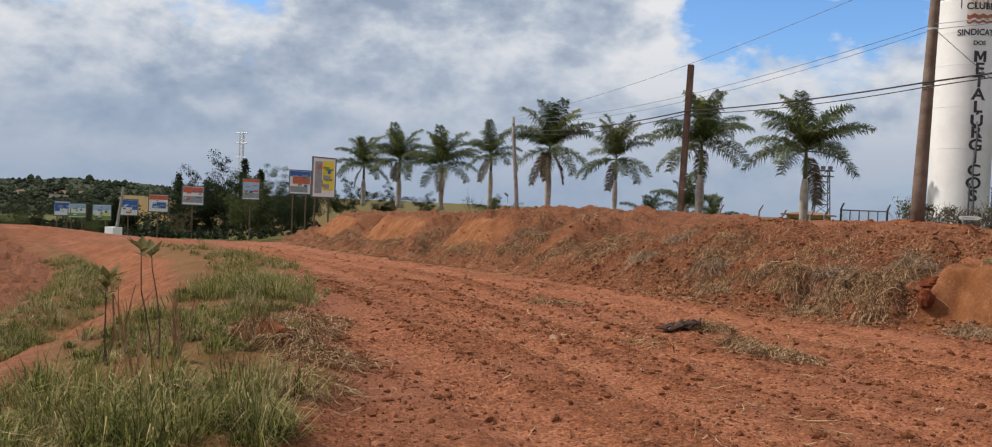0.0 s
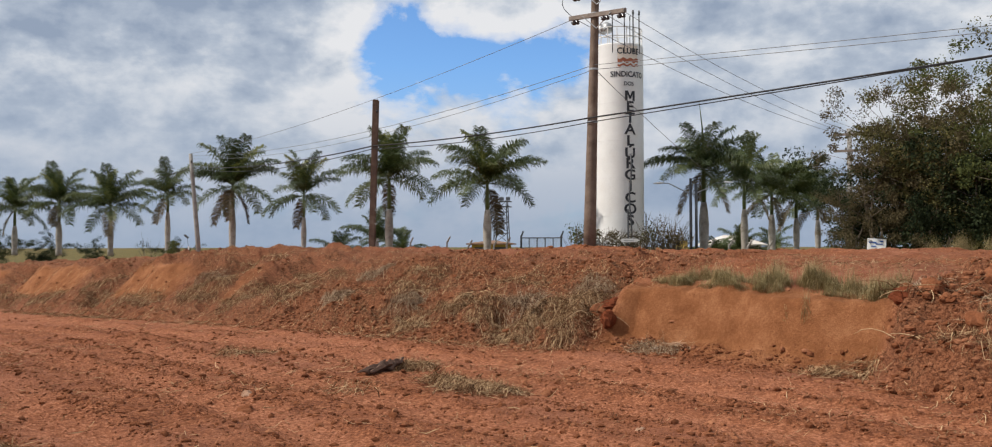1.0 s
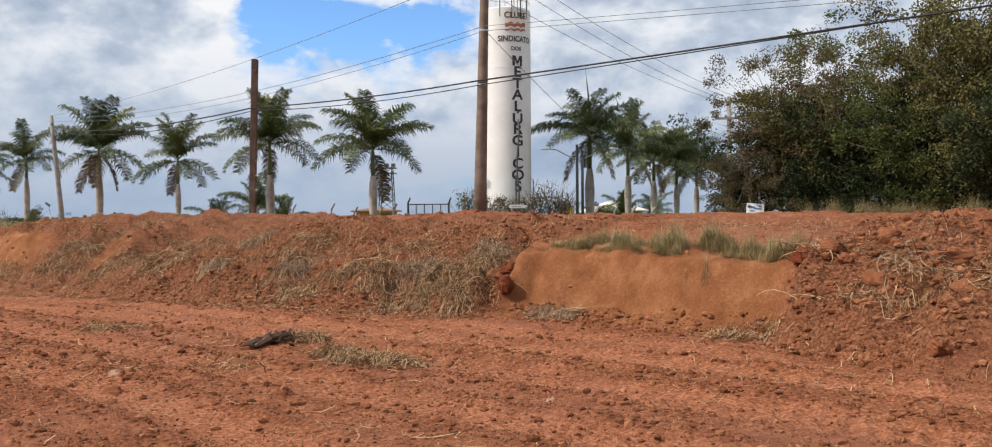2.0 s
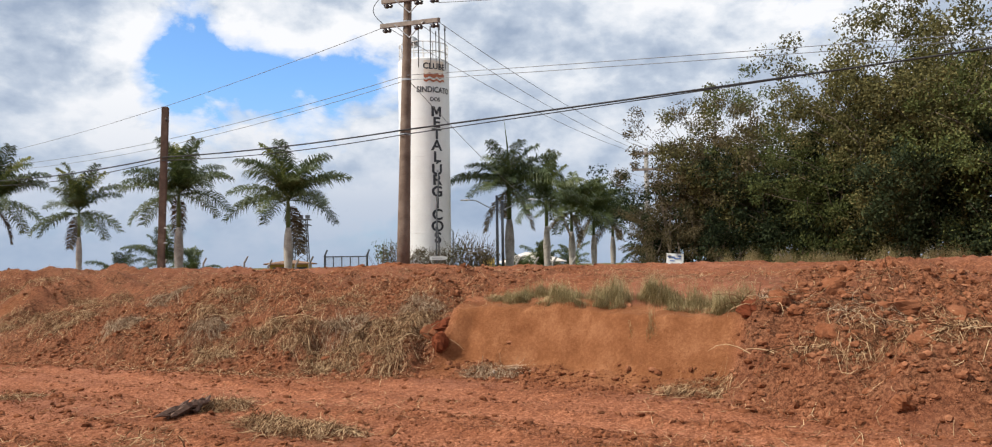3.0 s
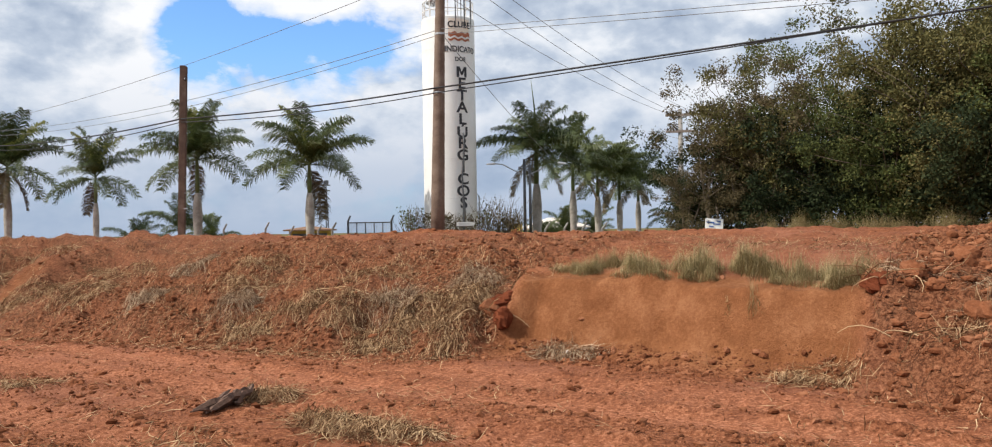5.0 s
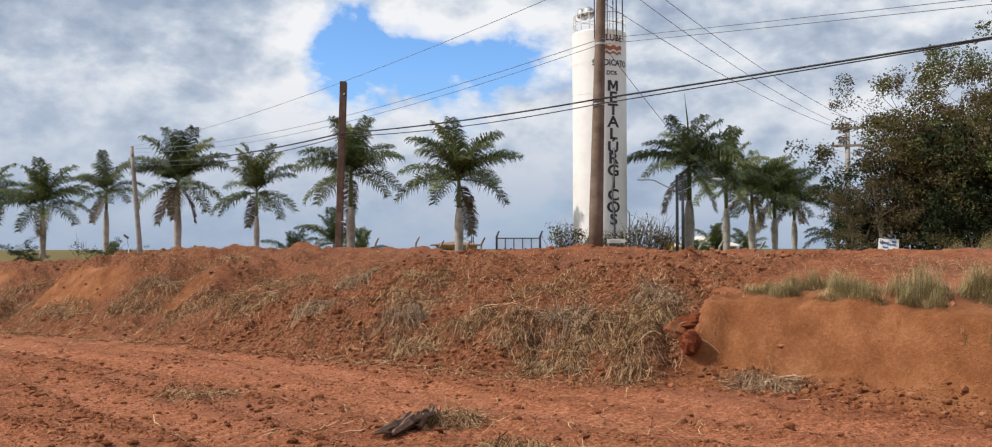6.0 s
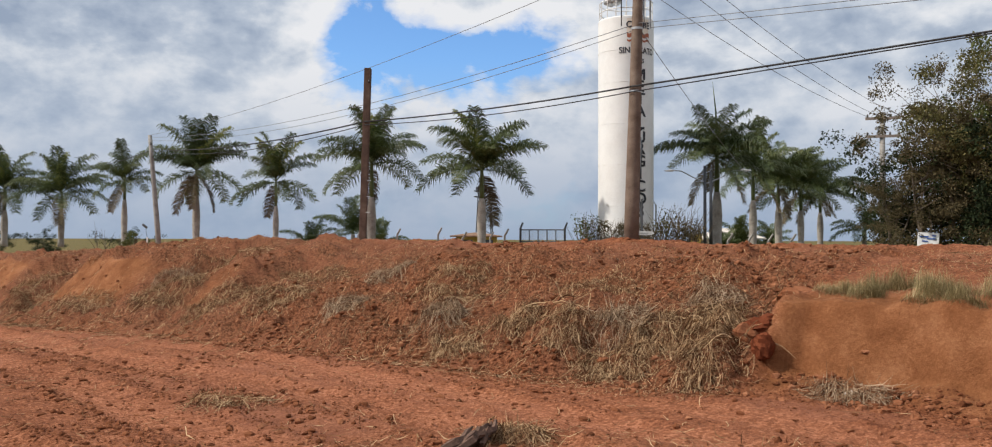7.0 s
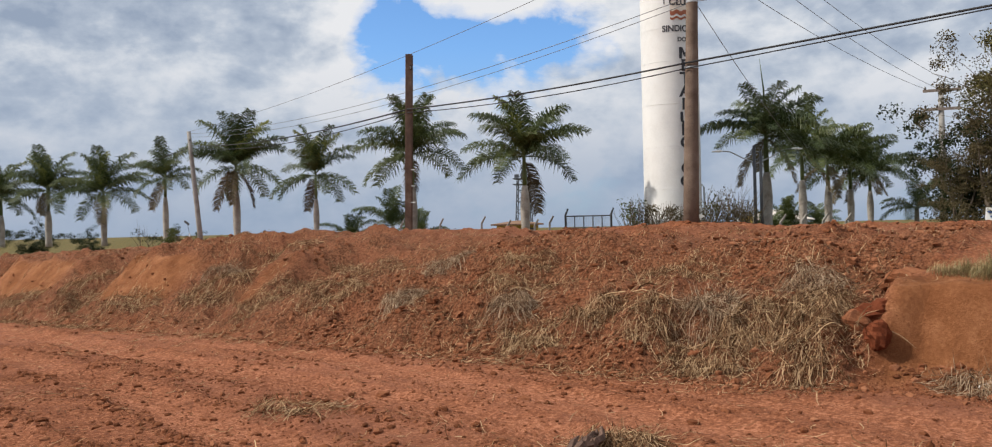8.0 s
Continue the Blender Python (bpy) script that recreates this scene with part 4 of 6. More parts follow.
def tree_meshes(seed, height, spread, clumps, leaves, leaf, low=0.25, leaf_size=0.16, stems=2):
    """Trunk with limbs and a ragged crown: (wood Shape, crown Shape)."""
    rng = random.Random(seed)
    wood, crown = Shape(), Shape()
    ends = []
    for k in range(stems):
        a = rng.uniform(0, 6.28)
        p, d, r = Vector((rng.uniform(-0.25, 0.25), rng.uniform(-0.25, 0.25), -0.15)), Vector((0.25 * math.cos(a), 0.25 * math.sin(a), 1)), 0.075 * height / 7 * rng.uniform(0.8, 1.3)
        pts, rad = [p.copy()], [r]
        steps = 8
        for i in range(steps):
            d = (d + Vector((rng.gauss(0, 0.20), rng.gauss(0, 0.20), 0.10))).normalized()
            p = p + d * height * 0.78 / steps
            pts.append(p.copy())
            rad.append(r * (1 - 0.85 * (i + 1) / steps))
            if i >= 2:
                q, e = p.copy(), (Vector((rng.gauss(0, 1), rng.gauss(0, 1), rng.uniform(0.1, 0.8)))).normalized()
                bp = [q.copy()]
                for _ in range(4):
                    e = (e + Vector((rng.gauss(0, 0.25), rng.gauss(0, 0.25), 0.05))).normalized()
                    q = q + e * spread * 0.24
                    bp.append(q.copy())
                wood.tube(bp, [rad[-1] * 0.6 * (1 - 0.22 * j) + 0.006 for j in range(5)], 5)
                ends += bp[2:]
        wood.tube(pts, rad, 8)
        ends += pts[-3:]
    for k in range(clumps):
        c = rng.choice(ends) + Vector((rng.gauss(0, spread * 0.20), rng.gauss(0, spread * 0.20), rng.gauss(0, height * 0.06)))
        if k % 5 < 2:
            a, q = rng.uniform(0, 6.28), spread * 0.62 * rng.random() ** 0.5
            c = Vector((q * math.cos(a), q * math.sin(a), height * rng.uniform(0.03, 0.5)))
        c.z = max(c.z, height * low)
        leaf_cloud(crown, rng, c, rng.uniform(0.30, 0.75) * spread / 3.2, leaves, leaf_size)
    return wood.mesh("trunk", BARK, True), crown.mesh("crown", leaf)


TREES = [
    tree_meshes(11, 7.5, 3.4, 140, 160, LEAF_OLIVE, 0.06, 0.112, 3),
    tree_meshes(12, 8.0, 3.0, 100, 130, LEAF_BROWN, 0.06, 0.105, 4),
    tree_meshes(13, 7.0, 3.6, 140, 160, LEAF_GREEN, 0.06, 0.112, 3),
    tree_meshes(14, 9.5, 3.8, 190, 155, LEAF_OLIVE, 0.05, 0.118, 3),
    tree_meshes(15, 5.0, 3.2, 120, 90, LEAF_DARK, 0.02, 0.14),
]


def tree(kind, x, y, z, scale, turn, label, tall=1.0, group="trees of the thicket", name="tree"):
    ob = thing(name, (x, y, z), label, "tree", group)
    wood, crown = TREES[kind]
    m = pose(0, 0, 0, 0, 0, turn) @ Matrix.Diagonal((scale, scale, scale * tall, 1))
    part("trunk", wood, None, ob).matrix_basis = m
    part("crown", crown, None, ob).matrix_basis = m
    return ob


NAMES = ["olive-green thicket tree with leaning thin trunks", "russet half-bare thicket tree", "fresh green thicket tree with dense crown", "tall olive tree with hanging ragged crown", "low undergrowth tree, leaves darkened to give the thicket a shaded depth"]
# kind 4 fills the thicket's dark depth with leaves coloured for shade
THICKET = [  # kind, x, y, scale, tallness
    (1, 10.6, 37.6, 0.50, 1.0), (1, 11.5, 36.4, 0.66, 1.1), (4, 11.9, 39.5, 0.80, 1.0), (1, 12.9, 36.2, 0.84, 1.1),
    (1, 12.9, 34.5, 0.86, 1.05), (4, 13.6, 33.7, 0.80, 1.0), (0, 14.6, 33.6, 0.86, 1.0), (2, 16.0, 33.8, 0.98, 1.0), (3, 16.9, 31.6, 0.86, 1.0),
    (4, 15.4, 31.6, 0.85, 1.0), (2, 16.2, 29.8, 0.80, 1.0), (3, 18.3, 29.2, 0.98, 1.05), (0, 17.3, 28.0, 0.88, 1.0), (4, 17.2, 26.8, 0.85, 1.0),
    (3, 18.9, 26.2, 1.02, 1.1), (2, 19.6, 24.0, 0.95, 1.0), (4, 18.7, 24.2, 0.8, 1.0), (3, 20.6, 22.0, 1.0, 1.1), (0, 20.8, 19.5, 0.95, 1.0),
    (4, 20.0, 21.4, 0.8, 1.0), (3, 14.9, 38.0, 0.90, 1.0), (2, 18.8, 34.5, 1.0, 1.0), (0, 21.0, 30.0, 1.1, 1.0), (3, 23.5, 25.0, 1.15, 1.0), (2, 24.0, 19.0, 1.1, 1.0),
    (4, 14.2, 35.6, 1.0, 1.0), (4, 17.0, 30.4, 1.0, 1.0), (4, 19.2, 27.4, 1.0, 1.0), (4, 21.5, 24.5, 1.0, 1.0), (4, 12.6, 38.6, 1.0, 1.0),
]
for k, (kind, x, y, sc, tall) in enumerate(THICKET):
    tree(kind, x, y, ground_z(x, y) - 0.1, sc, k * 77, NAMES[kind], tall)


def shrub(x, y, z, height, seed, label, leaf=LEAF_BROWN, clumps=16, leaves=40, bare=26, group="shrubs at the tower"):
    rng = random.Random(seed)
    ob = thing("shrub", (x, y, z), label, "shrub", group)
    twigs, crown = Shape(), Shape()
    for k in range(bare):
        a, l = rng.uniform(0, 6.28), height * rng.uniform(0.6, 1.1)
        p, d = Vector((rng.gauss(0, 0.25), rng.gauss(0, 0.25), -0.05)), Vector((0.5 * math.cos(a), 0.5 * math.sin(a), 1)).normalized()
        pts = [p.copy()]
        for _ in range(4):
            d = (d + Vector((rng.gauss(0, 0.15), rng.gauss(0, 0.15), 0.05))).normalized()
            p = p + d * l / 4
            pts.append(p.copy())
        twigs.tube(pts, [0.018, 0.015, 0.012, 0.009, 0.004], 4)
    for k in range(clumps):
        a = rng.uniform(0, 6.28)
        c = (math.cos(a) * height * 0.4 * rng.random(), math.sin(a) * height * 0.4 * rng.random(), height * rng.uniform(0.15, 0.8))
        leaf_cloud(crown, rng, c, height * 0.24, leaves, 0.10)
    part("twig_tangle", twigs, BARK, ob, "bare grey twigs")["kind"] = "stuff"
    part("foliage", crown, leaf, ob)
    return ob


for k, (x, y, h, leaf, lab) in enumerate(((-1.9, 42.5, 1.7, LEAF_GREEN, "dull green shrub beside the tower foot"), (-1.0, 42.8, 1.4, LEAF_BROWN, "dry brown shrub at the tower foot"), (0.0, 43.0, 1.3, LEAF_BROWN, "dry brown shrub at the tower foot"), (0.9, 43.0, 1.3, LEAF_BROWN, "dry brown shrub at the tower foot"),
                                          (1.9, 43.4, 2.1, LEAF_OLIVE, "olive shrub with bare twigs by the tower"), (2.6, 43.4, 2.2, LEAF_BROWN, "twiggy dry shrub by the tower"), (3.2, 43.6, 1.6, LEAF_BROWN, "twiggy dry shrub by the tower"))):
    shrub(x, y, 1.35, h, 500 + k, lab, leaf, 14, 36, 40)
shrub(-31.0, 53.0, 0.95, 1.3, 540, "small green bush beside the grey pole", LEAF_GREEN, 18, 50, 12)
shrub(-29.8, 48.0, 0.95, 1.7, 541, "thin leafy sapling on the bank top", LEAF_DARK, 8, 26, 6)

# ---- fence, gate and the club grounds ----


def fence_post(x, y, top, label="grey concrete fence post with a cranked top", lean=0.0):
    z0 = ground_z(x, y)
    ob = thing("fence_post", (x, y, z0), label, "fence post", "posts of the club fence", turn=-26)
    h = top - z0
    s = Shape()
    s.tube([(0, 0, -0.2), (lean * 0.6, 0, h - 0.32), (lean, 0, h - 0.30), (lean + 0.2, 0, h)], [0.07, 0.06, 0.06, 0.05], 4)
    part("post", s, CONCRETE, ob)
    return ob


for k, (x, y, top) in enumerate(((-11.2, 43.0, 2.15), (-9.2, 43.2, 2.2), (-7.9, 42.6, 2.0), (-6.6, 43.4, 2.0), (-5.9, 43.4, 2.15), (4.9, 44.0, 1.95), (6.0, 44.4, 1.95), (7.0, 44.9, 1.95), (8.1, 45.3, 1.95), (-13.2, 43.0, 2.1))):
    fence_post(x, y, top, lean=0.05 * (k % 3))


def gate():
    a, b = Vector((-5.12, 43.6, 0)), Vector((-2.93, 43.6, 0))
    z0 = ground_z(-4.0, 43.6)
    ob = thing("metal_gate", (a.x, a.y, z0), "closed dark tubular metal gate with mesh infill", "gate", turn=0)
    h, w = 2.18 - z0, b.x - a.x
    for x in (0, w):
        s = Shape()
        s.tube([(x, 0, -0.2), (x, 0, h + 0.0), (x + 0.12, 0, h + 0.30)], [0.055, 0.055, 0.05], 8)
        part("gate_post", s, DARK_STEEL, ob, "", True)
    for z in (h - 0.06, 0.15):
        s = Shape()
        s.tube([(0.05, 0, z), (w - 0.05, 0, z)], 0.03, 8)
        part("rail", s, DARK_STEEL, ob)
    for k in range(1, 5):
        s = Shape()
        s.tube([(w * k / 5, 0, 0.15), (w * k / 5, 0, h - 0.06)], 0.028, 8)
        part("bar", s, DARK_STEEL, ob)
    s = Shape()
    for k in range(1, 26):
        s.tube([(w * k / 26, 0.012, 0.15), (w * k / 26, 0.012, h - 0.06)], 0.004, 3, False)
    for k in range(1, 12):
        s.tube([(0.05, 0.016, 0.15 + (h - 0.2) * k / 12), (w - 0.05, 0.016, 0.15 + (h - 0.2) * k / 12)], 0.004, 3, False)
    part("wire_mesh", s, STEEL, ob, "fine wire mesh")


gate()


def lattice_tower(x, y, z0, top):
    ob = thing("lattice_tower", (x, y, z0), "thin steel lattice tower with a small platform", "tower")
    h = top - z0
    w = 0.58
    corners = [(-w, -w), (w, -w), (w, w), (-w, w)]
    for cx, cy in corners:
        s = Shape()
        s.tube([(cx * 1.25, cy * 1.25, -0.2), (cx * 0.85, cy * 0.85, h)], 0.05, 5)
        part("leg", s, DARK_STEEL, ob)
    n = 5
    for k in range(n):
        z, z2 = h * k / n, h * (k + 1) / n
        q, q2 = 1.25 - 0.4 * k / n, 1.25 - 0.4 * (k + 1) / n
        s = Shape()
        for i in range(4):
            (ax, ay), (bx, by) = corners[i], corners[(i + 1) % 4]
            s.tube([(ax * q, ay * q, z), (bx * q2, by * q2, z2)], 0.026, 4)
            s.tube([(ax * q2, ay * q2, z2), (bx * q2, by * q2, z2)], 0.026, 4)
        part("bracing", s, DARK_STEEL, ob)
    for z in (h, h - 0.5):
        s = Shape()
        s.box(pose(0, 0, z), 1.7, 1.7, 0.07, 0.02)
        part("platform", s, DARK_STEEL, ob)
    for i in range(3):
        s = Shape()
        s.tube([(-0.6 + 0.6 * i, 0, h), (-0.6 + 0.6 * i, 0, h + 0.45)], 0.03, 5)
        s.box(pose(-0.6 + 0.6 * i, 0, h + 0.25), 0.4, 0.12, 0.3, 0.03)
        part("floodlight", s, DARK_STEEL, ob)


lattice_tower(-11.7, 78.0, 0.9, 5.9)


def low_house(x, y, sx, sy, eave, ridge, wall, roof, label, turn=0.0, z0=0.6):
    ob = thing("house", (x, y, z0), label, "house", turn=turn)
    s = Shape()
    s.box(pose(0, 0, (eave - z0) / 2), sx, sy, eave - z0)
    part("wall", s, wall, ob)
    e, r, o = eave - z0, ridge - z0, 0.4
    s = Shape()
    hx, hy = sx / 2 + o, sy / 2 + o
    s.add([(-hx, -hy, e), (hx, -hy, e), (hx, hy, e), (-hx, hy, e), (-hx + hy * 0.9, 0, r), (hx - hy * 0.9, 0, r), (-hx, -hy, e + 0.1), (hx, -hy, e + 0.1), (hx, hy, e + 0.1), (-hx, hy, e + 0.1)],
          [(3, 2, 1, 0), (6, 7, 5, 4), (7, 8, 5), (8, 9, 4, 5), (9, 6, 4), (0, 1, 7, 6), (1, 2, 8, 7), (2, 3, 9, 8), (3, 0, 6, 9)])
    part("roof", s, roof, ob, "hipped tiled roof")
    for k in range(2):
        win = Shape()
        m = pose(-sx / 4 + k * sx / 2, -sy / 2 - 0.02, (eave - z0) * 0.5)
        win.box(m, 1.0, 0.06, 0.8, 0.02)
        part("window", win, DARK_STEEL, ob)


low_house(-10.6, 66.0, 3.0, 3.0, 1.8, 2.15, YELLOW, ROOF, "low ochre house with a brown hipped roof", 6)
low_house(8.9, 74.0, 4.0, 3.0, 1.7, 2.6, PALE_ROOF, PALE_ROOF, "pale tent-like pavilion with a pitched roof", 20)


def lamp_post(x, y):
    ob = thing("street_lamp", (x, y, 1.2), "dark steel post with two curved lamp arms", "street lamp")
    for q in (0, 0.30):
        s = Shape()
        s.tube([(q, 0, -0.2), (q, 0, 4.25 - q)], [0.085, 0.075], 10)
        part("post", s, DARK_STEEL, ob, "", True)
    for side in (-1, 1):
        s = Shape()
        pts = [Vector((0.12, 0, 3.35)), Vector((0.12 + side * 0.7, 0, 3.65)), Vector((0.12 + side * 1.3, 0, 3.98)), Vector((0.12 + side * 1.75, 0, 4.02))]
        s.tube(pts, 0.03, 8)
        arm = part("lamp_arm", s, STEEL, ob, "", True)
        s = Shape()
        s.tube([pts[-1] + Vector((side * -0.12, 0, 0)), pts[-1] + Vector((side * 0.05, 0, 0)), pts[-1] + Vector((side * 0.42, 0, -0.02))], [0.05, 0.12, 0.05], 10, True, 0.55)
        part("lamp_head", s, LAMP_GLASS, arm, "pale lamp head", True)


lamp_post(4.1, 46.3)


def kiosk(x, y):
    ob = thing("meter_box", (x, y, 1.25), "small ochre masonry meter box beside the lamp post", "box", turn=-20)
    s = Shape()
    s.box(pose(0, 0, 0.3), 0.55, 0.4, 0.75, 0.02)
    part("body", s, YELLOW, ob)
    s = Shape()
    s.box(pose(0, 0, 0.71), 0.65, 0.5, 0.07, 0.02)
    part("cap", s, CONCRETE, ob)


kiosk(3.55, 45.2)


def arrow_sign(x, y):
    z0 = ground_z(x, y)
    ob = thing("arrow_sign", (x, y, z0), "small white arrow board on a dark stake", "sign", turn=8)
    s = Shape()
    s.box(pose(0, 0.03, 0.95), 0.08, 0.05, 2.4, 0.01)
    part("stake", s, DARK_STEEL, ob)
    s = Shape()
    t, zc = 0.02, 1.95 - z0
    outline = [(-0.35, -0.09), (0.42, -0.09), (0.58, 0.0), (0.42, 0.09), (-0.35, 0.09)]
    s.add([(px, -t, zc + pz) for px, pz in outline] + [(px, t, zc + pz) for px, pz in outline], [(0, 1, 2, 3, 4), (9, 8, 7, 6, 5)] + [(i, 5 + i, 5 + (i + 1) % 5, (i + 1) % 5) for i in range(5)])
    board = part("board", s, BOARD_WHITE, ob)
    s = Shape()
    s.box(pose(0.02, -0.026, zc), 0.5, 0.006, 0.035)
    part("writing", s, BOARD_GREY, board, "faint bar of lettering")


arrow_sign(0.72, 41.0)


def white_board(x, y):
    z0 = ground_z(x, y)
    ob = thing("notice_board", (x, y, z0), "white notice board with blue marks at the thicket edge", "sign", turn=-14)
    s = Shape()
    s.box(pose(0, 0, 0.26, -8, 4, 0), 0.75, 0.05, 0.62, 0.01)
    part("board", s, BOARD_WHITE, ob)
    for dx, dz, w, h in ((-0.15, 0.42, 0.3, 0.05), (0.1, 0.34, 0.3, 0.04), (-0.12, 0.25, 0.2, 0.04), (0.2, 0.45, 0.14, 0.05)):
        s = Shape()
        s.box(pose(dx, -0.045 + 0.14 * (dz - 0.26), dz, -8, 4, 0), w, 0.02, h)
        part("mark", s, BOARD_BLUE, ob, "blue painted mark")


white_board(11.3, 35.6)


def marker_stake(x, y):
    z0 = ground_z(x, y)
    ob = thing("marker_stake", (x, y, z0), "thin white marker stake with a small dark plate", "stake")
    s = Shape()
    s.tube([(0, 0, -0.1), (0, 0, 0.75)], 0.045, 6)
    part("stake", s, BOARD_WHITE, ob)
    s = Shape()
    s.box(pose(-0.15, 0, 1.35, 0, 35, 0), 0.34, 0.04, 0.12, 0.01)
    s.tube([(0, 0, 0.7), (-0.12, 0, 1.35)], 0.012, 5)
    part("plate", s, DARK_STEEL, ob)


marker_stake(-26.0, 46.0)

# ---- hoardings and far land beyond the bank's end ----


def hoarding(x, y, zc, w, h, turn, patches, label, tilt=0.0, legs=2):
    s_, n_ = to_sn(x, y)
    z0 = float(land(np.array([s_]), np.array([n_]), False)[0][0])
    ob = thing("hoarding", (x, y, z0), label, "billboard", "roadside hoardings", turn=turn)
    c = zc - z0
    s = Shape()
    s.box(pose(0, 0, c, tilt, 0, 0), w, 0.08, h, 0.01)
    panel = part("panel", s, BOARD_WHITE, ob)
    s = Shape()
    for q, horizontal in ((-0.5, 0), (0.5, 0), (-0.5, 1), (0.5, 1)):
        s.box(pose(0 if horizontal else q * w, -0.02, c + (q * h if horizontal else 0)), (w + 0.1) if horizontal else 0.07, 0.1, 0.07 if horizontal else h - 0.08)
    part("frame", s, DARK_STEEL, panel)
    pr = random.Random(int(abs(x) * 10 + abs(y) * 7))
    pick = [BOARD_GREY, BOARD_SKY, BOARD_WHITE, BOARD_RED, BOARD_BLUE, BOARD_GREEN]
    patches = patches + [(pr.choice(pick), pr.uniform(-0.36, 0.36), pr.uniform(-0.34, 0.30), pr.uniform(0.08, 0.3), pr.uniform(0.04, 0.12)) for _ in range(9)]
    for i, (mat, px, pz, pw, ph) in enumerate(patches):
        s = Shape()
        s.box(pose(px * w, -0.048 - 0.005 * i, c + pz * h), pw * w, 0.01, ph * h)
        part("printed_patch", s, mat, panel)
    for k in range(legs):
        s = Shape()
        q = 0 if legs == 1 else (-0.3 + 0.6 * k) * w
        s.tube([(q, 0.10, -0.4), (q, 0.10, c + h * 0.4)], 0.06, 6)
        part("leg", s, POLE_DARK, ob)


HOUSE = [(BOARD_SKY, 0, 0.25, 0.94, 0.4), (BOARD_GREY, 0.0, -0.08, 0.7, 0.3), (BOARD_GREEN, 0, -0.34, 0.94, 0.22)]
facing = 56
hoarding(-72.3, 46.1, -0.45, 1.35, 1.3, facing, [(BOARD_BLUE, 0, 0.1, 0.9, 0.6), (BOARD_WHITE, 0.1, -0.1, 0.5, 0.2)], "blue and white hoarding on thin posts")
hoarding(-71.6, 47.1, -0.6, 1.5, 1.3, facing, [(BOARD_SKY, 0, 0.3, 0.94, 0.3), (BOARD_GREEN, 0, -0.3, 0.94, 0.25)], "white and green hoarding picturing a house")
hoarding(-70.4, 48.8, -0.7, 1.6, 1.45, facing, [(BOARD_SKY, 0, 0.28, 0.94, 0.3), (BOARD_GREEN, 0, -0.34, 0.94, 0.25), (BOARD_YELLOW, 0.2, -0.1, 0.4, 0.15)], "white and green hoarding picturing a house")
hoarding(-69.0, 50.6, -0.15, 1.6, 1.5, facing, [(BOARD_BLUE, 0, 0.15, 0.94, 0.6), (BOARD_WHITE, -0.1, -0.1, 0.6, 0.22)], "dark blue hoarding with white building picture", 0, 1)
hoarding(-63.5, 49.4, 0.42, 1.65, 1.55, facing, [(BOARD_RED, 0, 0.32, 0.94, 0.25), (BOARD_BLUE, 0.05, -0.12, 0.7, 0.35)], "red and blue hoarding on a dark post", 0, 1)
hoarding(-57.9, 48.3, 1.25, 1.75, 1.6, facing, [(BOARD_RED, 0, 0.3, 0.94, 0.28), (BOARD_GREY, 0, -0.2, 0.9, 0.35)], "red and grey hoarding on a dark post", 0, 1)
hoarding(-51.1, 48.2, 2.0, 1.35, 1.7, facing - 6, [(BOARD_SKY, 0, 0.1, 0.94, 0.5), (BOARD_RED, 0, 0.4, 0.94, 0.14), (BOARD_GREY, 0, -0.3, 0.94, 0.25)], "pale blue and red hoarding on posts", 0, 1)
hoarding(-48.3, 50.9, 2.75, 1.75, 1.95, facing - 6, [(BOARD_BLUE, 0, 0.35, 0.94, 0.22), (BOARD_RED, 0.05, 0.08, 0.8, 0.3), (BOARD_GREY, -0.05, -0.3, 0.8, 0.25)], "red and blue hoarding with a building picture")
hoarding(-38.4, 42.2, 2.95, 2.2, 2.7, facing + 30, [(BOARD_YELLOW, 0.18, 0.05, 0.5, 0.75), (BOARD_GREY, -0.25, 0.0, 0.3, 0.8), (BOARD_GREEN, 0.2, -0.05, 0.3, 0.05), (BOARD_GREEN, 0.2, 0.2, 0.3, 0.05)], "tall yellow and grey hoarding on a timber frame")


def leaning_post(x, y, z0):
    ob = thing("leaning_post", (x, y, z0), "leaning grey concrete post on a white block", "post")
    s = Shape()
    s.tube([(0, 0, -0.2), (0.3, 0.35, 3.6)], [0.12, 0.09], 8)
    part("shaft", s, CONCRETE, ob)
    s = Shape()
    s.box(pose(-0.2, 0, 0.3), 1.0, 0.8, 0.75, 0.05)
    part("block", s, BOARD_WHITE, ob, "white masonry block")


leaning_post(-53.8, 37.6, -1.9)


def mast(x, y, top):
    ob = thing("radio_mast", (x, y, -2.0), "thin white lattice radio mast", "mast")
    h = top + 2
    for cx, cy in ((-0.35, 0), (0.35, 0), (0, 0.5)):
        s = Shape()
        s.tube([(cx, cy, 0), (cx * 0.7, cy * 0.7, h)], 0.07, 5)
        part("leg", s, BOARD_WHITE, ob)
    for k in range(14):
        s = Shape()
        z = h * (0.3 + 0.05 * k)
        s.tube([(-0.33, 0, z), (0.33, 0, z + h * 0.05)], 0.04, 4)
        part("bracing", s, BOARD_WHITE, ob)
    for z in (h - 0.1, h - 1.3, h - 3.0):
        s = Shape()
        s.tube([(-0.9, 0, z), (0.9, 0, z)], 0.06, 5)
        part("aerial", s, BOARD_WHITE, ob)


mast(-76.7, 72.1, 8.9)


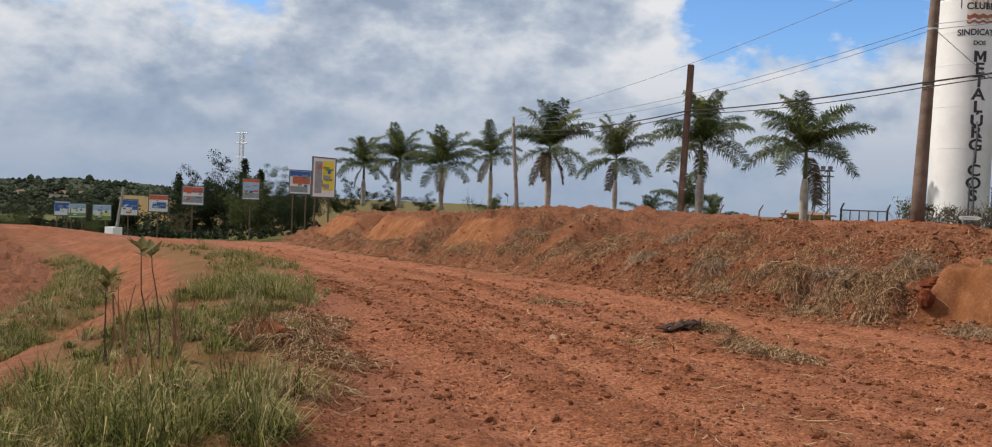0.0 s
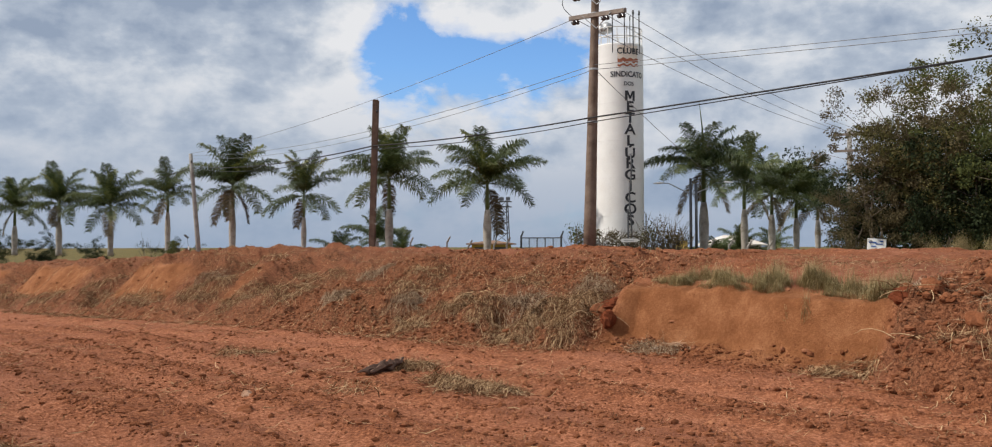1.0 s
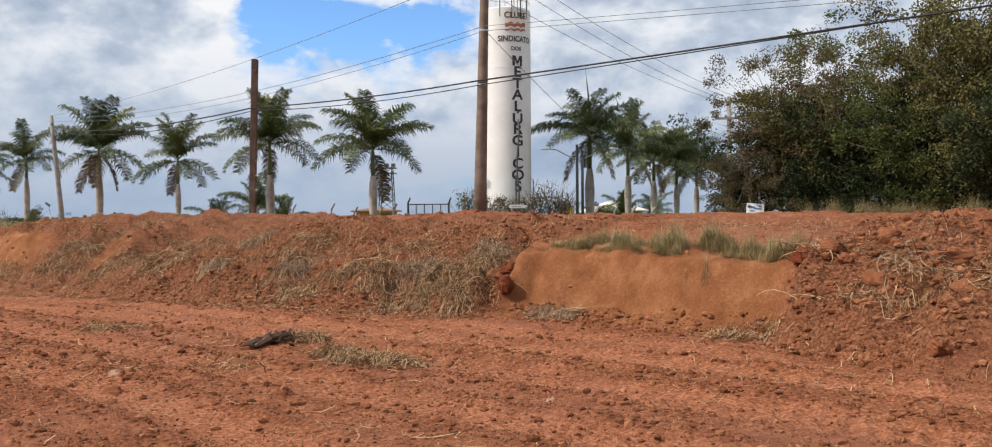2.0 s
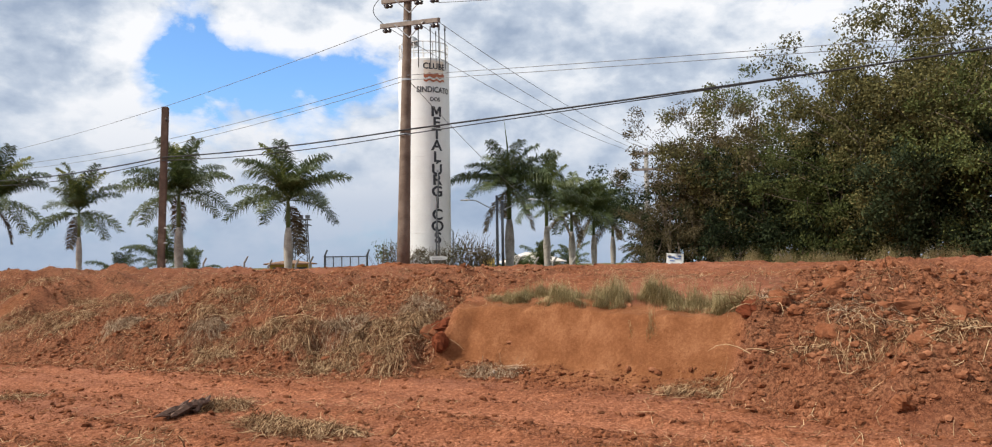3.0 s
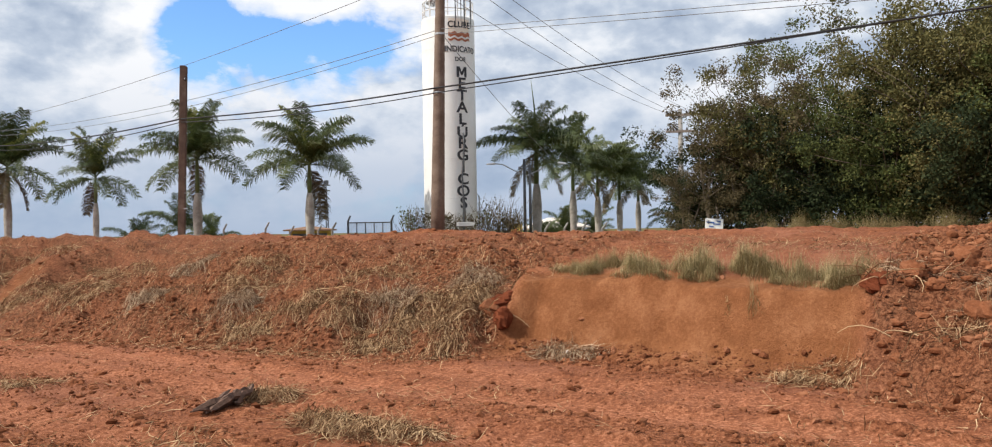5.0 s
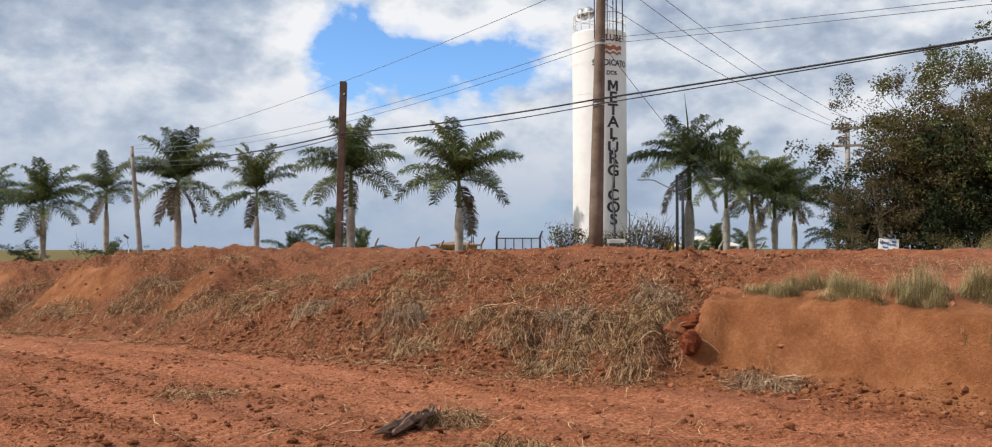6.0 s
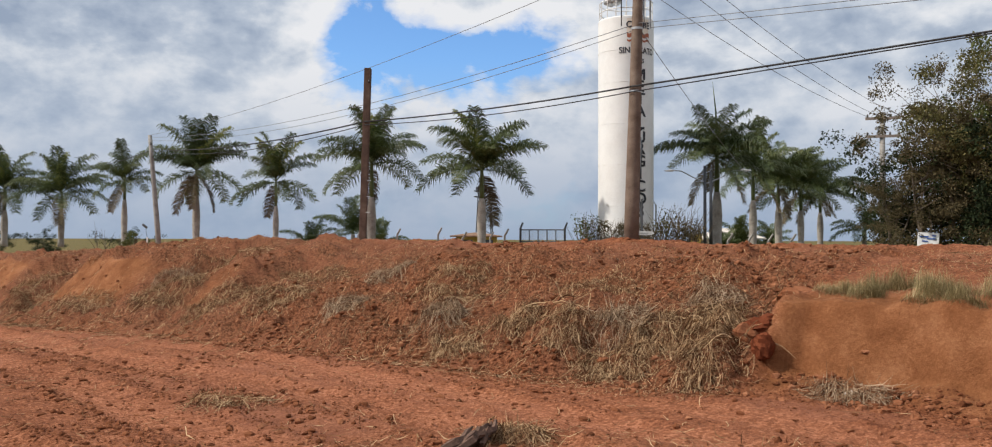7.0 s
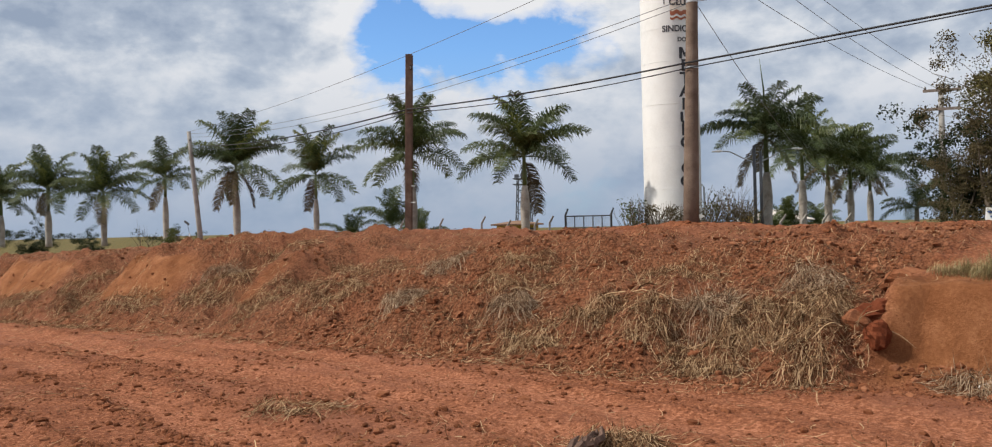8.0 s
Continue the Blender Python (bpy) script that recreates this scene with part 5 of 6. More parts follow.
def cypress(x, y, z0, top, width, seed):
    rng = random.Random(seed)
    ob = thing("cypress", (x, y, z0), "dark slender cypress behind the hoardings", "tree", "cypresses")
    h = top - z0
    s = Shape()
    s.tube([(0, 0, -0.2), (0, 0, h * 0.8)], [0.12, 0.03], 6)
    part("trunk", s, BARK, ob)
    s = Shape()
    for k in range(60):
        f = rng.random()
        r = width * (1 - f) ** 0.6 * 0.5
        a = rng.uniform(0, 6.28)
        leaf_cloud(s, rng, (r * 0.6 * math.cos(a), r * 0.6 * math.sin(a), 0.3 + f * (h - 0.5)), 0.2 + r * 0.5, 26, 0.28, 1.3)
    part("crown", s, LEAF_DARK, ob)


for k, (x, y, top, w) in enumerate(((-73.8, 60.5, 3.6, 1.5), (-72.5, 61.3, 2.2, 1.4), (-69.2, 65.4, 5.8, 1.6), (-67.8, 66.4, 4.2, 1.6), (-76.5, 52.5, 0.2, 1.5), (-75.3, 54.0, 0.6, 1.5), (-74.6, 55.2, 0.4, 1.4), (-70.0, 61.0, 2.6, 1.7), (-71.3, 60.0, 2.2, 1.5))):
    cypress(x, y, -2.4, top, w, 700 + k)

# broad trees round the hoardings and low woods behind the palm row
for k, (kind, x, y, z, sc, tall, dark) in enumerate((
        (4, -66.0, 59.5, -2.2, 1.25, 1.0, 0), (4, -68.5, 57.5, -2.2, 1.0, 1.0, 0), (2, -63.0, 61.5, -2.2, 0.85, 1.0, 0), (4, -59.5, 62.5, -2.0, 0.9, 1.0, 0), (4, -60.0, 56.0, -2.0, 0.7, 1.0, 0),
        (4, -55.5, 58.5, -1.2, 0.7, 1.0, 0), (4, -75.0, 50.0, -2.8, 0.75, 0.8, 0), (4, -78.5, 47.0, -2.8, 0.7, 0.8, 0), (2, -66.0, 44.5, -2.6, 0.3, 0.8, 0), (2, -70.0, 40.0, -2.6, 0.35, 0.7, 0), (1, -58.0, 47.0, -1.9, 0.35, 0.8, 0),
        (4, -66.0, 78.0, -0.6, 0.85, 0.9, 0), (4, -62.0, 81.0, -0.6, 0.75, 0.9, 0), (4, -70.0, 76.0, -0.6, 0.9, 0.9, 0), (4, -57.0, 83.0, -0.6, 0.6, 0.9, 0), (4, -74.0, 73.0, -0.6, 0.8, 1.0, 0), (4, -50.0, 88.0, -0.6, 0.6, 0.9, 0),
        (2, -56.5, 52.5, -1.4, 0.5, 1.0, 0), (4, -53.0, 54.0, -1.0, 0.6, 1.0, 0))):
    tree(kind, x, y, z, sc, 40 * k, "dark broad-leaved tree beyond the end of the bank", tall, "trees beyond the bank")


def far_ridge():
    """Wooded ridge across the valley."""
    rng = random.Random(5)
    s = Shape()
    verts, faces = [], []
    k = 90
    for i in range(k):
        f = i / (k - 1)
        az = radians(-72 + 40 * f)
        top = np.interp(f, [0, 0.30, 0.42, 0.50, 0.62, 0.75, 1.0], [3, 2.5, 5.5, 4.5, 1.5, -2.5, -9]) + 0.5 * math.sin(i * 0.7)
        for dist, z in ((420, -22), (470, top - 5), (500, top), (560, -22)):
            verts.append((1.8 + dist * math.sin(az), -5 + dist * math.cos(az), z))
        if i:
            for j in range(3):
                faces.append((4 * i - 4 + j, 4 * i + j, 4 * i + j + 1, 4 * i - 3 + j))
    s.add(verts, faces)
    for i in range(4200):
        f = rng.random()
        az = radians(-72 + 40 * f)
        top = float(np.interp(f, [0, 0.30, 0.42, 0.50, 0.62, 0.75, 1.0], [3, 2.5, 5.5, 4.5, 1.5, -2.5, -9]))
        g = rng.random()
        dist, z = 425 + 75 * g, -16 + (top + 16) * g ** 0.5
        c = Vector((1.8 + dist * math.sin(az), -5 + dist * math.cos(az), z - 0.6))
        r = rng.uniform(0.5, 1.2) * (2.0 if f > 0.36 and f < 0.5 and rng.random() < 0.1 else 1)
        ring = []
        for t, q in ((0.0, 0.7), (0.45, 1.0), (0.85, 0.6)):
            for w in range(6):
                a = w * 1.047 + t
                ring.append(c + Vector((q * r * math.cos(a) * rng.uniform(0.8, 1.2), q * r * math.sin(a) * rng.uniform(0.8, 1.2), 1.5 * t * r)))
        ring.append(c + Vector((0, 0, 1.7 * r)))
        fs = [(j * 6 + w, j * 6 + (w + 1) % 6, j * 6 + 6 + (w + 1) % 6, j * 6 + 6 + w) for j in range(2) for w in range(6)] + [(12 + w, 12 + (w + 1) % 6, 18) for w in range(6)]
        s.add(ring, fs)
    ob = part("far_ridge", s, FAR_WOOD, None)
    return tagged(ob, "dark wooded ridge across the valley", "hill", kind="structure")


far_ridge()


def valley_scrub():
    """Dark scrub on the valley floor between the hoardings and the ridge."""
    rng = random.Random(15)
    s = Shape()
    for i in range(800):
        az, d = radians(rng.uniform(-66, -41)), 105 + 230 * rng.random() ** 1.3
        x, y = 1.8 + d * math.sin(az), -5 + d * math.cos(az)
        s_, n_ = to_sn(x, y)
        z = float(land(np.array([s_]), np.array([n_]), False)[0][0])
        r = rng.uniform(0.5, 1.4) * (0.7 + d / 260)
        leaf_cloud(s, rng, (x, y, z + 0.6 * r), r, 34, 0.5 * r, 0.8)
    ob = part("valley_scrub", s, FAR_WOOD, None)
    tagged(ob, "dark scrub on the valley floor", "scrub", kind="stuff")


valley_scrub()


def far_houses():
    rng = random.Random(9)
    for k in range(5):
        az = radians(-57.5 + 1.1 * k + rng.uniform(-0.3, 0.3))
        d = 464 + rng.uniform(-2, 2)
        low_house(1.8 + d * math.sin(az), -5 + d * math.cos(az), rng.uniform(6, 11), 6, -2.4 + rng.uniform(-0.3, 0.3), -0.7 + rng.uniform(-0.3, 0.3), PALE_ROOF if k % 2 else CREAM_PAINT, ROOF, "far house with a red-brown tiled roof", 57, -8)


far_houses()

# ---- grass, straw, clods and stones ----


def blade_mesh(name, p, heading, length, width, bend, pitch, material):
    """Many tapered blades at once: p (k, 3) roots, the rest per blade; pitch is the angle from the ground, bend how far the tip falls."""
    k = len(p)
    d = np.stack([np.cos(heading) * np.cos(pitch), np.sin(heading) * np.cos(pitch), np.sin(pitch)], -1)
    side = np.stack([-np.sin(heading), np.cos(heading), np.zeros(k)], -1) * (width / 2)[:, None]
    mid = p + d * (length * 0.55)[:, None]
    p2 = pitch - bend
    d2 = np.stack([np.cos(heading) * np.cos(p2), np.sin(heading) * np.cos(p2), np.sin(p2)], -1)
    tip = mid + d2 * (length * 0.5)[:, None]
    v = np.stack([p - side, p + side, mid + side * 0.8, mid - side * 0.8, tip], 1).reshape(-1, 3)
    base = np.arange(k) * 5
    me = bpy.data.meshes.new(name)
    faces = np.concatenate([np.stack([base, base + 1, base + 2, base + 3], -1).ravel(), np.stack([base + 3, base + 2, base + 4], -1).ravel()])
    me.vertices.add(len(v))
    me.vertices.foreach_set("co", v.astype(np.float32).ravel())
    me.loops.add(len(faces))
    me.loops.foreach_set("vertex_index", faces.astype(np.int32))
    me.polygons.add(2 * k)
    me.polygons.foreach_set("loop_start", np.concatenate([np.arange(k) * 4, 4 * k + np.arange(k) * 3]).astype(np.int32))
    me.update(calc_edges=True)
    me.materials.append(material)
    return me


def scatter(rng, count, s0, s1, n0, n1, keep):
    """Random places in a stretch of the plan, thinned by keep(s, n)."""
    s, n = rng.uniform(s0, s1, count), rng.uniform(n0, n1, count)
    k = rng.random(count) < keep(s, n)
    s, n = s[k], n[k]
    x, y = to_xy(s, n)
    z = land(s, n)[0]
    return np.stack([x, y, z], -1)


def strand_mesh(name, s, n, heading, length, width, curl, layer, material, origin=(0, 0, 0), lift=0.03, seed=0):
    """Bent dry stalks laid over the ground: each follows the surface, raised by layer(s, n), its ends a little free."""
    rng = np.random.default_rng(seed)
    k = len(s)
    pts, sides = [], []
    a = heading.copy()
    cs, cn = s.copy(), n.copy()
    rest = rng.uniform(0.25, 1.0, k)
    for j in range(4):
        x, y = to_xy(cs, cn)
        free = lift * rng.random(k) ** 2 * (2.2 if j in (0, 3) else 1.0)
        z = land(cs, cn)[0] + layer(cs, cn) * rest + 0.006 + free
        pts.append(np.stack([x, y, z], -1) - np.array(origin))
        dx, dy = to_xy(-np.sin(a), np.cos(a))
        sides.append(np.stack([dx, dy, rng.normal(0, 0.5, k)], -1) * (width * (0.5, 0.5, 0.42, 0.15)[j])[:, None])
        cs, cn = cs + np.cos(a) * length / 3, cn + np.sin(a) * length / 3
        a = a + curl * rng.uniform(0.4, 1.2, k)
    v = np.stack([p for q, w in zip(pts, sides) for p in (q - w, q + w)], 1)
    # none that would stand against a steep face
    v = v[np.ptp(v[..., 2], axis=1) < 0.75 * length + 0.02]
    k = len(v)
    v = v.reshape(-1, 3)
    base = (np.arange(k) * 8)[:, None]
    f = np.concatenate([base + np.array([[2 * j, 2 * j + 1, 2 * j + 3, 2 * j + 2]]) for j in range(3)], 1).reshape(-1, 4)
    me = bpy.data.meshes.new(name)
    me.from_pydata(v, [], f.tolist())
    me.materials.append(material)
    return me


def edge_off(s, n):
    return road_edge(s) - n


def verge_grass():
    rng = np.random.default_rng(4)

    def keep(s, n):
        e = edge_off(s, n)
        patch = fbm(s * 0.55, n * 0.55, 91, 3)
        first = bump_window(e, 0.25, 2.7 - 0.03 * s, 0.3) * step(-0.28, 0.05, patch + 0.10 * step(5, 8, s))
        second = bump_window(e, 4.5, 5.9, 0.25)
        bare = np.exp(-((s - 4.6) / 0.8) ** 2 - ((n + 1.0) / 0.55) ** 2)
        return np.clip(first + second - bare, 0, 1)

    for name, material, share, label in (("verge_grass", GRASS, 0.80, "rough green grass in arching tufts on the road verge"), ("dry_verge_grass", TUFT, 0.20, "dry straw-coloured grass among the green of the verge")):
        roots = np.concatenate([scatter(rng, int(3000 * share), 0.3, 12, -6, 3, keep), scatter(rng, int(2400 * share), 12, 34, -5, 4, keep)])
        rs, rn = to_sn(roots[:, 0], roots[:, 1])
        size = (0.45 + 0.85 * rng.random(len(roots)) ** 1.8) * np.clip(0.75 + 1.2 * fbm(rs * 0.9, rn * 0.9, 95, 2), 0.4, 1.4)
        per = np.where(rs < 12, 75, 40)
        who = np.repeat(np.arange(len(roots)), per)
        k = len(who)
        dx, dy = rng.normal(0, 0.085, k) * size[who], rng.normal(0, 0.085, k) * size[who]
        x, y = roots[who, 0] + dx, roots[who, 1] + dy
        p = np.stack([x, y, land(*to_sn(x, y))[0] - 0.02], -1)
        pitch = np.clip(1.45 - np.hypot(dx, dy) * 3.2 + rng.normal(0, 0.22, k), 0.35, 1.9)
        me = blade_mesh(name, p, np.arctan2(dy, dx) + rng.normal(0, 0.5, k), rng.uniform(0.16, 0.48, k) * size[who], rng.uniform(0.005, 0.012, k), rng.uniform(0.4, 1.9, k), pitch, material)
        tagged(new(name, me), label, "grass", kind="stuff")


verge_grass()


def loose_straw():
    rng = np.random.default_rng(6)

    def keep(s, n):
        d = n - bank_foot(s)
        clump = step(-0.02, 0.22, fbm(s * 0.8, n * 0.8, 101, 3))
        wf = bump_window(s, 0.35, 4.95, 0.2)
        bank = bump_window(d, -0.5, 3.2, 0.35) * (1 - 0.97 * wf) * (1 - 0.9 * np.clip(cut_amount(s), 0, 1) * step(1.0, 1.3, d)) * (0.30 + 0.70 * clump) * (1 - 0.72 * (s < 0.35))
        road = 0.02 + 0.10 * step(0.10, 0.3, fbm(s * 0.5, n * 0.5, 103, 3))
        top = 0.12 + 0.25 * clump * (n < 15)
        return np.where(d < -0.5, road, np.where(d < 3.2, bank, top)) * (edge_off(s, n) < 0.9)

    p = np.concatenate([scatter(rng, 120000, -6, 18, -2, 16, keep), scatter(rng, 80000, 18, 46, 6, 14, keep)])
    k = len(p)
    s, n = to_sn(p[:, 0], p[:, 1])
    me = strand_mesh("loose_straw", s, n, np.where(rng.random(k) < 0.6, rng.normal(-1.57, 0.7, k), rng.uniform(0, 6.28, k)), rng.uniform(0.06, 0.36, k), rng.uniform(0.0035, 0.008, k), rng.normal(0, 0.6, k), lambda a, b: 0.0 * a, STRAW, lift=0.025, seed=61)
    tagged(new("loose_straw", me), "dry straw and roots strewn over the turned earth", "straw", kind="stuff")


loose_straw()


def straw_heap(s0, n0, rs, rn, height, count, seed, material, label):
    """A drooping mat of dry grass hanging down the bank."""
    rng = np.random.default_rng(seed)
    r, a = np.sqrt(rng.random(count)) * 0.95, rng.uniform(0, 6.28, count)
    ds, dn = r * np.cos(a) * rs, r * np.sin(a) * rn
    cx, cy = to_xy(s0, n0)
    cz = ground_z(cx, cy)
    # most stalks fall outward and down the slope, in locks that share a direction
    lock = 1.4 * vnoise((s0 + ds) * 4.0, (n0 + dn) * 4.0, seed)
    head = np.where(rng.random(count) < 0.65, np.arctan2(dn / rn - 0.4, ds / rs) + 1.5 * lock + rng.normal(0, 0.6, count), rng.uniform(0, 6.28, count))

    def mound(u, v):
        q = ((u - s0) / rs) ** 2 + ((v - n0) / rn) ** 2
        return height * np.clip(1.15 - q, 0, 1) * (0.75 + 0.9 * vnoise(u * 5.0, v * 5.0, seed + 1))

    me = strand_mesh("straw_heap", s0 + ds, n0 + dn, head, rng.uniform(0.10, 0.45, count), rng.uniform(0.003, 0.0085, count), rng.normal(0, 0.75, count), mound, material, (cx, cy, cz), 0.05, seed)
    ob = new("straw_heap", me)
    ob.matrix_basis = pose(cx, cy, cz)
    return tagged(ob, label, "straw", "straw heaps on the bank", "stuff")


for k, (s0, n0, rs, rn, h, count, grey) in enumerate((
        (5.75, 9.45, 0.42, 0.55, 0.30, 1100, 0), (5.5, 8.75, 0.32, 0.55, 0.26, 750, 0), (6.35, 9.15, 0.42, 0.55, 0.26, 900, 0), (6.95, 9.35, 0.40, 0.45, 0.30, 850, 1), (7.5, 8.85, 0.35, 0.45, 0.20, 600, 0), (6.6, 8.55, 0.55, 0.30, 0.14, 650, 0),
        (8.5, 9.05, 0.42, 0.42, 0.26, 700, 0), (9.95, 9.05, 0.42, 0.40, 0.28, 700, 1), (9.2, 8.6, 0.55, 0.3, 0.12, 450, 0), (12.3, 9.15, 0.45, 0.50, 0.26, 650, 1), (13.1, 10.9, 0.65, 0.45, 0.22, 600, 1), (6.1, 10.35, 0.45, 0.4, 0.18, 450, 1),
        (11.2, 10.8, 0.7, 0.4, 0.12, 380, 0), (8.0, 10.4, 0.8, 0.5, 0.10, 380, 0), (10.6, 9.9, 0.8, 0.5, 0.10, 380, 0), (14.6, 9.5, 0.9, 0.7, 0.18, 700, 0), (16.4, 9.4, 0.9, 0.9, 0.20, 800, 0), (18.6, 9.5, 1.1, 0.8, 0.24, 1000, 0), (19.6, 10.2, 0.6, 0.5, 0.26, 500, 1), (21.5, 9.0, 1.2, 0.55, 0.22, 700, 0),
        (25.6, 9.7, 0.7, 0.9, 0.34, 700, 0), (24.8, 9.1, 0.9, 0.5, 0.24, 500, 0), (28.5, 9.0, 1.6, 0.6, 0.26, 800, 0), (32.0, 9.0, 1.6, 0.6, 0.26, 700, 0), (35.2, 9.4, 0.9, 0.8, 0.26, 500, 0), (15.5, 11.0, 1.2, 0.5, 0.14, 500, 0), (18.5, 11.2, 1.2, 0.5, 0.14, 450, 0),
        (3.9, 8.95, 0.45, 0.25, 0.10, 300, 1), (0.75, 8.35, 0.55, 0.28, 0.08, 330, 0), (-0.9, 8.3, 0.5, 0.5, 0.08, 240, 0), (-1.9, 8.2, 0.7, 0.6, 0.10, 380, 0), (0.1, 9.45, 0.35, 0.35, 0.14, 220, 1), (-1.0, 9.0, 0.6, 0.5, 0.08, 220, 1), (3.6, 4.6, 0.85, 0.38, 0.08, 1000, 0), (5.48, 5.35, 0.32, 0.26, 0.15, 420, 0), (8.6, 4.6, 0.55, 0.35, 0.05, 240, 0), (4.6, 3.6, 0.5, 0.25, 0.02, 90, 0))):
    straw_heap(s0, n0, rs * 0.88, rn * 0.86, h, int(count * 1.15), 800 + k, GREY_STRAW if grey else STRAW, "greyish weathered heap of dead grass on the earth" if grey else "tan heap of dry grass lying on the earth")


def grass_tuft(s0, n0, r, height, count, seed, label):
    rng = np.random.default_rng(seed)
    q, a = r * np.sqrt(rng.random(count)), rng.uniform(0, 6.28, count)
    ds, dn = q * np.cos(a), q * np.sin(a) * 0.7
    x, y = to_xy(s0 + ds, n0 + dn)
    z = land(s0 + ds, n0 + dn)[0] - 0.02
    cx, cy = to_xy(s0, n0)
    cz = ground_z(cx, cy)
    me = blade_mesh("grass_tuft", np.stack([x - cx, y - cy, z - cz], -1), a + rng.normal(0, 0.5, count), rng.uniform(0.35, 1.15, count) * height, rng.uniform(0.0025, 0.0045, count), rng.uniform(0.2, 1.5, count), np.clip(1.5 - q / r * 0.6 + rng.normal(0, 0.25, count), 0.3, 1.9), TUFT)
    ob = new("grass_tuft", me)
    ob.matrix_basis = pose(cx, cy, cz)
    return tagged(ob, label, "grass", "tufts on the cut edge")


rg = random.Random(77)
for k in range(42):
    f = k / 41
    grass_tuft(4.55 - 4.1 * f + rg.uniform(-0.12, 0.12), 10.2 - 0.68 * f + rg.uniform(-0.18, 0.5), rg.uniform(0.16, 0.30), rg.choice((0.20, 0.28, 0.36, 0.46)) * (1.1 if f > 0.45 else 0.85), rg.randint(260, 420), 900 + k, "feathery olive grass tuft on the edge of the cut")
grass_tuft(1.6, 9.15, 0.10, 0.26, 90, 940, "small grass tuft growing on the cut face")
grass_tuft(1.9, 9.2, 0.06, 0.16, 40, 941, "small grass tuft growing on the cut face")
for k in range(34):
    f = k / 33
    x, y = 12.2 + 7.3 * f + rg.uniform(-0.7, 0.7), 32.4 - 12.5 * f + rg.uniform(-0.9, 0.9)
    s_, n_ = to_sn(x, y)
    grass_tuft(s_, n_, rg.uniform(0.35, 0.7), rg.uniform(0.5, 1.0), 280, 960 + k, "tall dry grass tuft at the thicket edge")


def rock_shape(shape, rng, c, r, flat=0.7, rings=4, sides=7):
    """A lumpy broken clod or stone."""
    verts = []
    ax, ay, off = rng.uniform(0.8, 1.35), rng.uniform(0.65, 1.05), Vector((rng.uniform(0, 90), rng.uniform(0, 90), 0))
    for i in range(rings):
        th = math.pi * (i + 0.5) / rings
        for k in range(sides):
            w = 2 * math.pi * k / sides + (0.0 if rings > 8 else i * 0.4)
            d = Vector((math.sin(th) * math.cos(w), math.sin(th) * math.sin(w), math.cos(th)))
            q = r * (1 + (0.45 * noise.noise(d * 1.3 + off) + 0.22 * noise.noise(d * 3.1 + off)) * (1.0 if rings > 8 else 1.5)) * (rng.uniform(0.97, 1.03) if rings > 8 else rng.uniform(0.78, 1.15))
            verts.append((c[0] + q * ax * d.x, c[1] + q * ay * d.y, c[2] + q * flat * d.z))
    faces = [(i * sides + k, (i + 1) * sides + k, (i + 1) * sides + (k + 1) % sides, i * sides + (k + 1) % sides) for i in range(rings - 1) for k in range(sides)]
    faces += [tuple(range(sides)), tuple(range(rings * sides - 1, (rings - 1) * sides - 1, -1))]
    shape.add(verts, faces)


def crumb_mesh(name, p, r, seed, material, small=False):
    """Many broken lumps at once, each a battered stone of its own shape with twenty sides, or eight where small."""
    rng = np.random.default_rng(seed)
    bm = bmesh.new()
    bmesh.ops.create_icosphere(bm, subdivisions=1, radius=1.0)
    unit = np.array([v.co[:] for v in bm.verts])
    tris = np.array([[v.index for v in f.verts] for f in bm.faces])
    bm.free()
    if small:
        unit = np.array([(1, 0, 0), (0, 1, 0), (-1, 0, 0), (0, -1, 0), (0, 0, 1), (0, 0, -1)], float)
        tris = np.array([(0, 1, 4), (1, 2, 4), (2, 3, 4), (3, 0, 4), (1, 0, 5), (2, 1, 5), (3, 2, 5), (0, 3, 5)])
    k, corners = len(p), len(unit)
    v = unit[None] * rng.uniform(0.62, 1.25, (k, corners, 1)) * np.stack([rng.uniform(0.8, 1.5, k), rng.uniform(0.7, 1.1, k), rng.uniform(0.5, 0.9, k)], -1)[:, None]
    w = rng.uniform(0, 6.28, k)
    x = v[..., 0] * np.cos(w)[:, None] - v[..., 1] * np.sin(w)[:, None]
    y = v[..., 0] * np.sin(w)[:, None] + v[..., 1] * np.cos(w)[:, None]
    v = np.stack([x, y, v[..., 2]], -1) * r[:, None, None] + p[:, None]
    me = bpy.data.meshes.new(name)
    me.from_pydata(v.reshape(-1, 3), [], (np.arange(k)[:, None, None] * corners + tris[None]).reshape(-1, 3).tolist())
    me.materials.append(material)
    return me


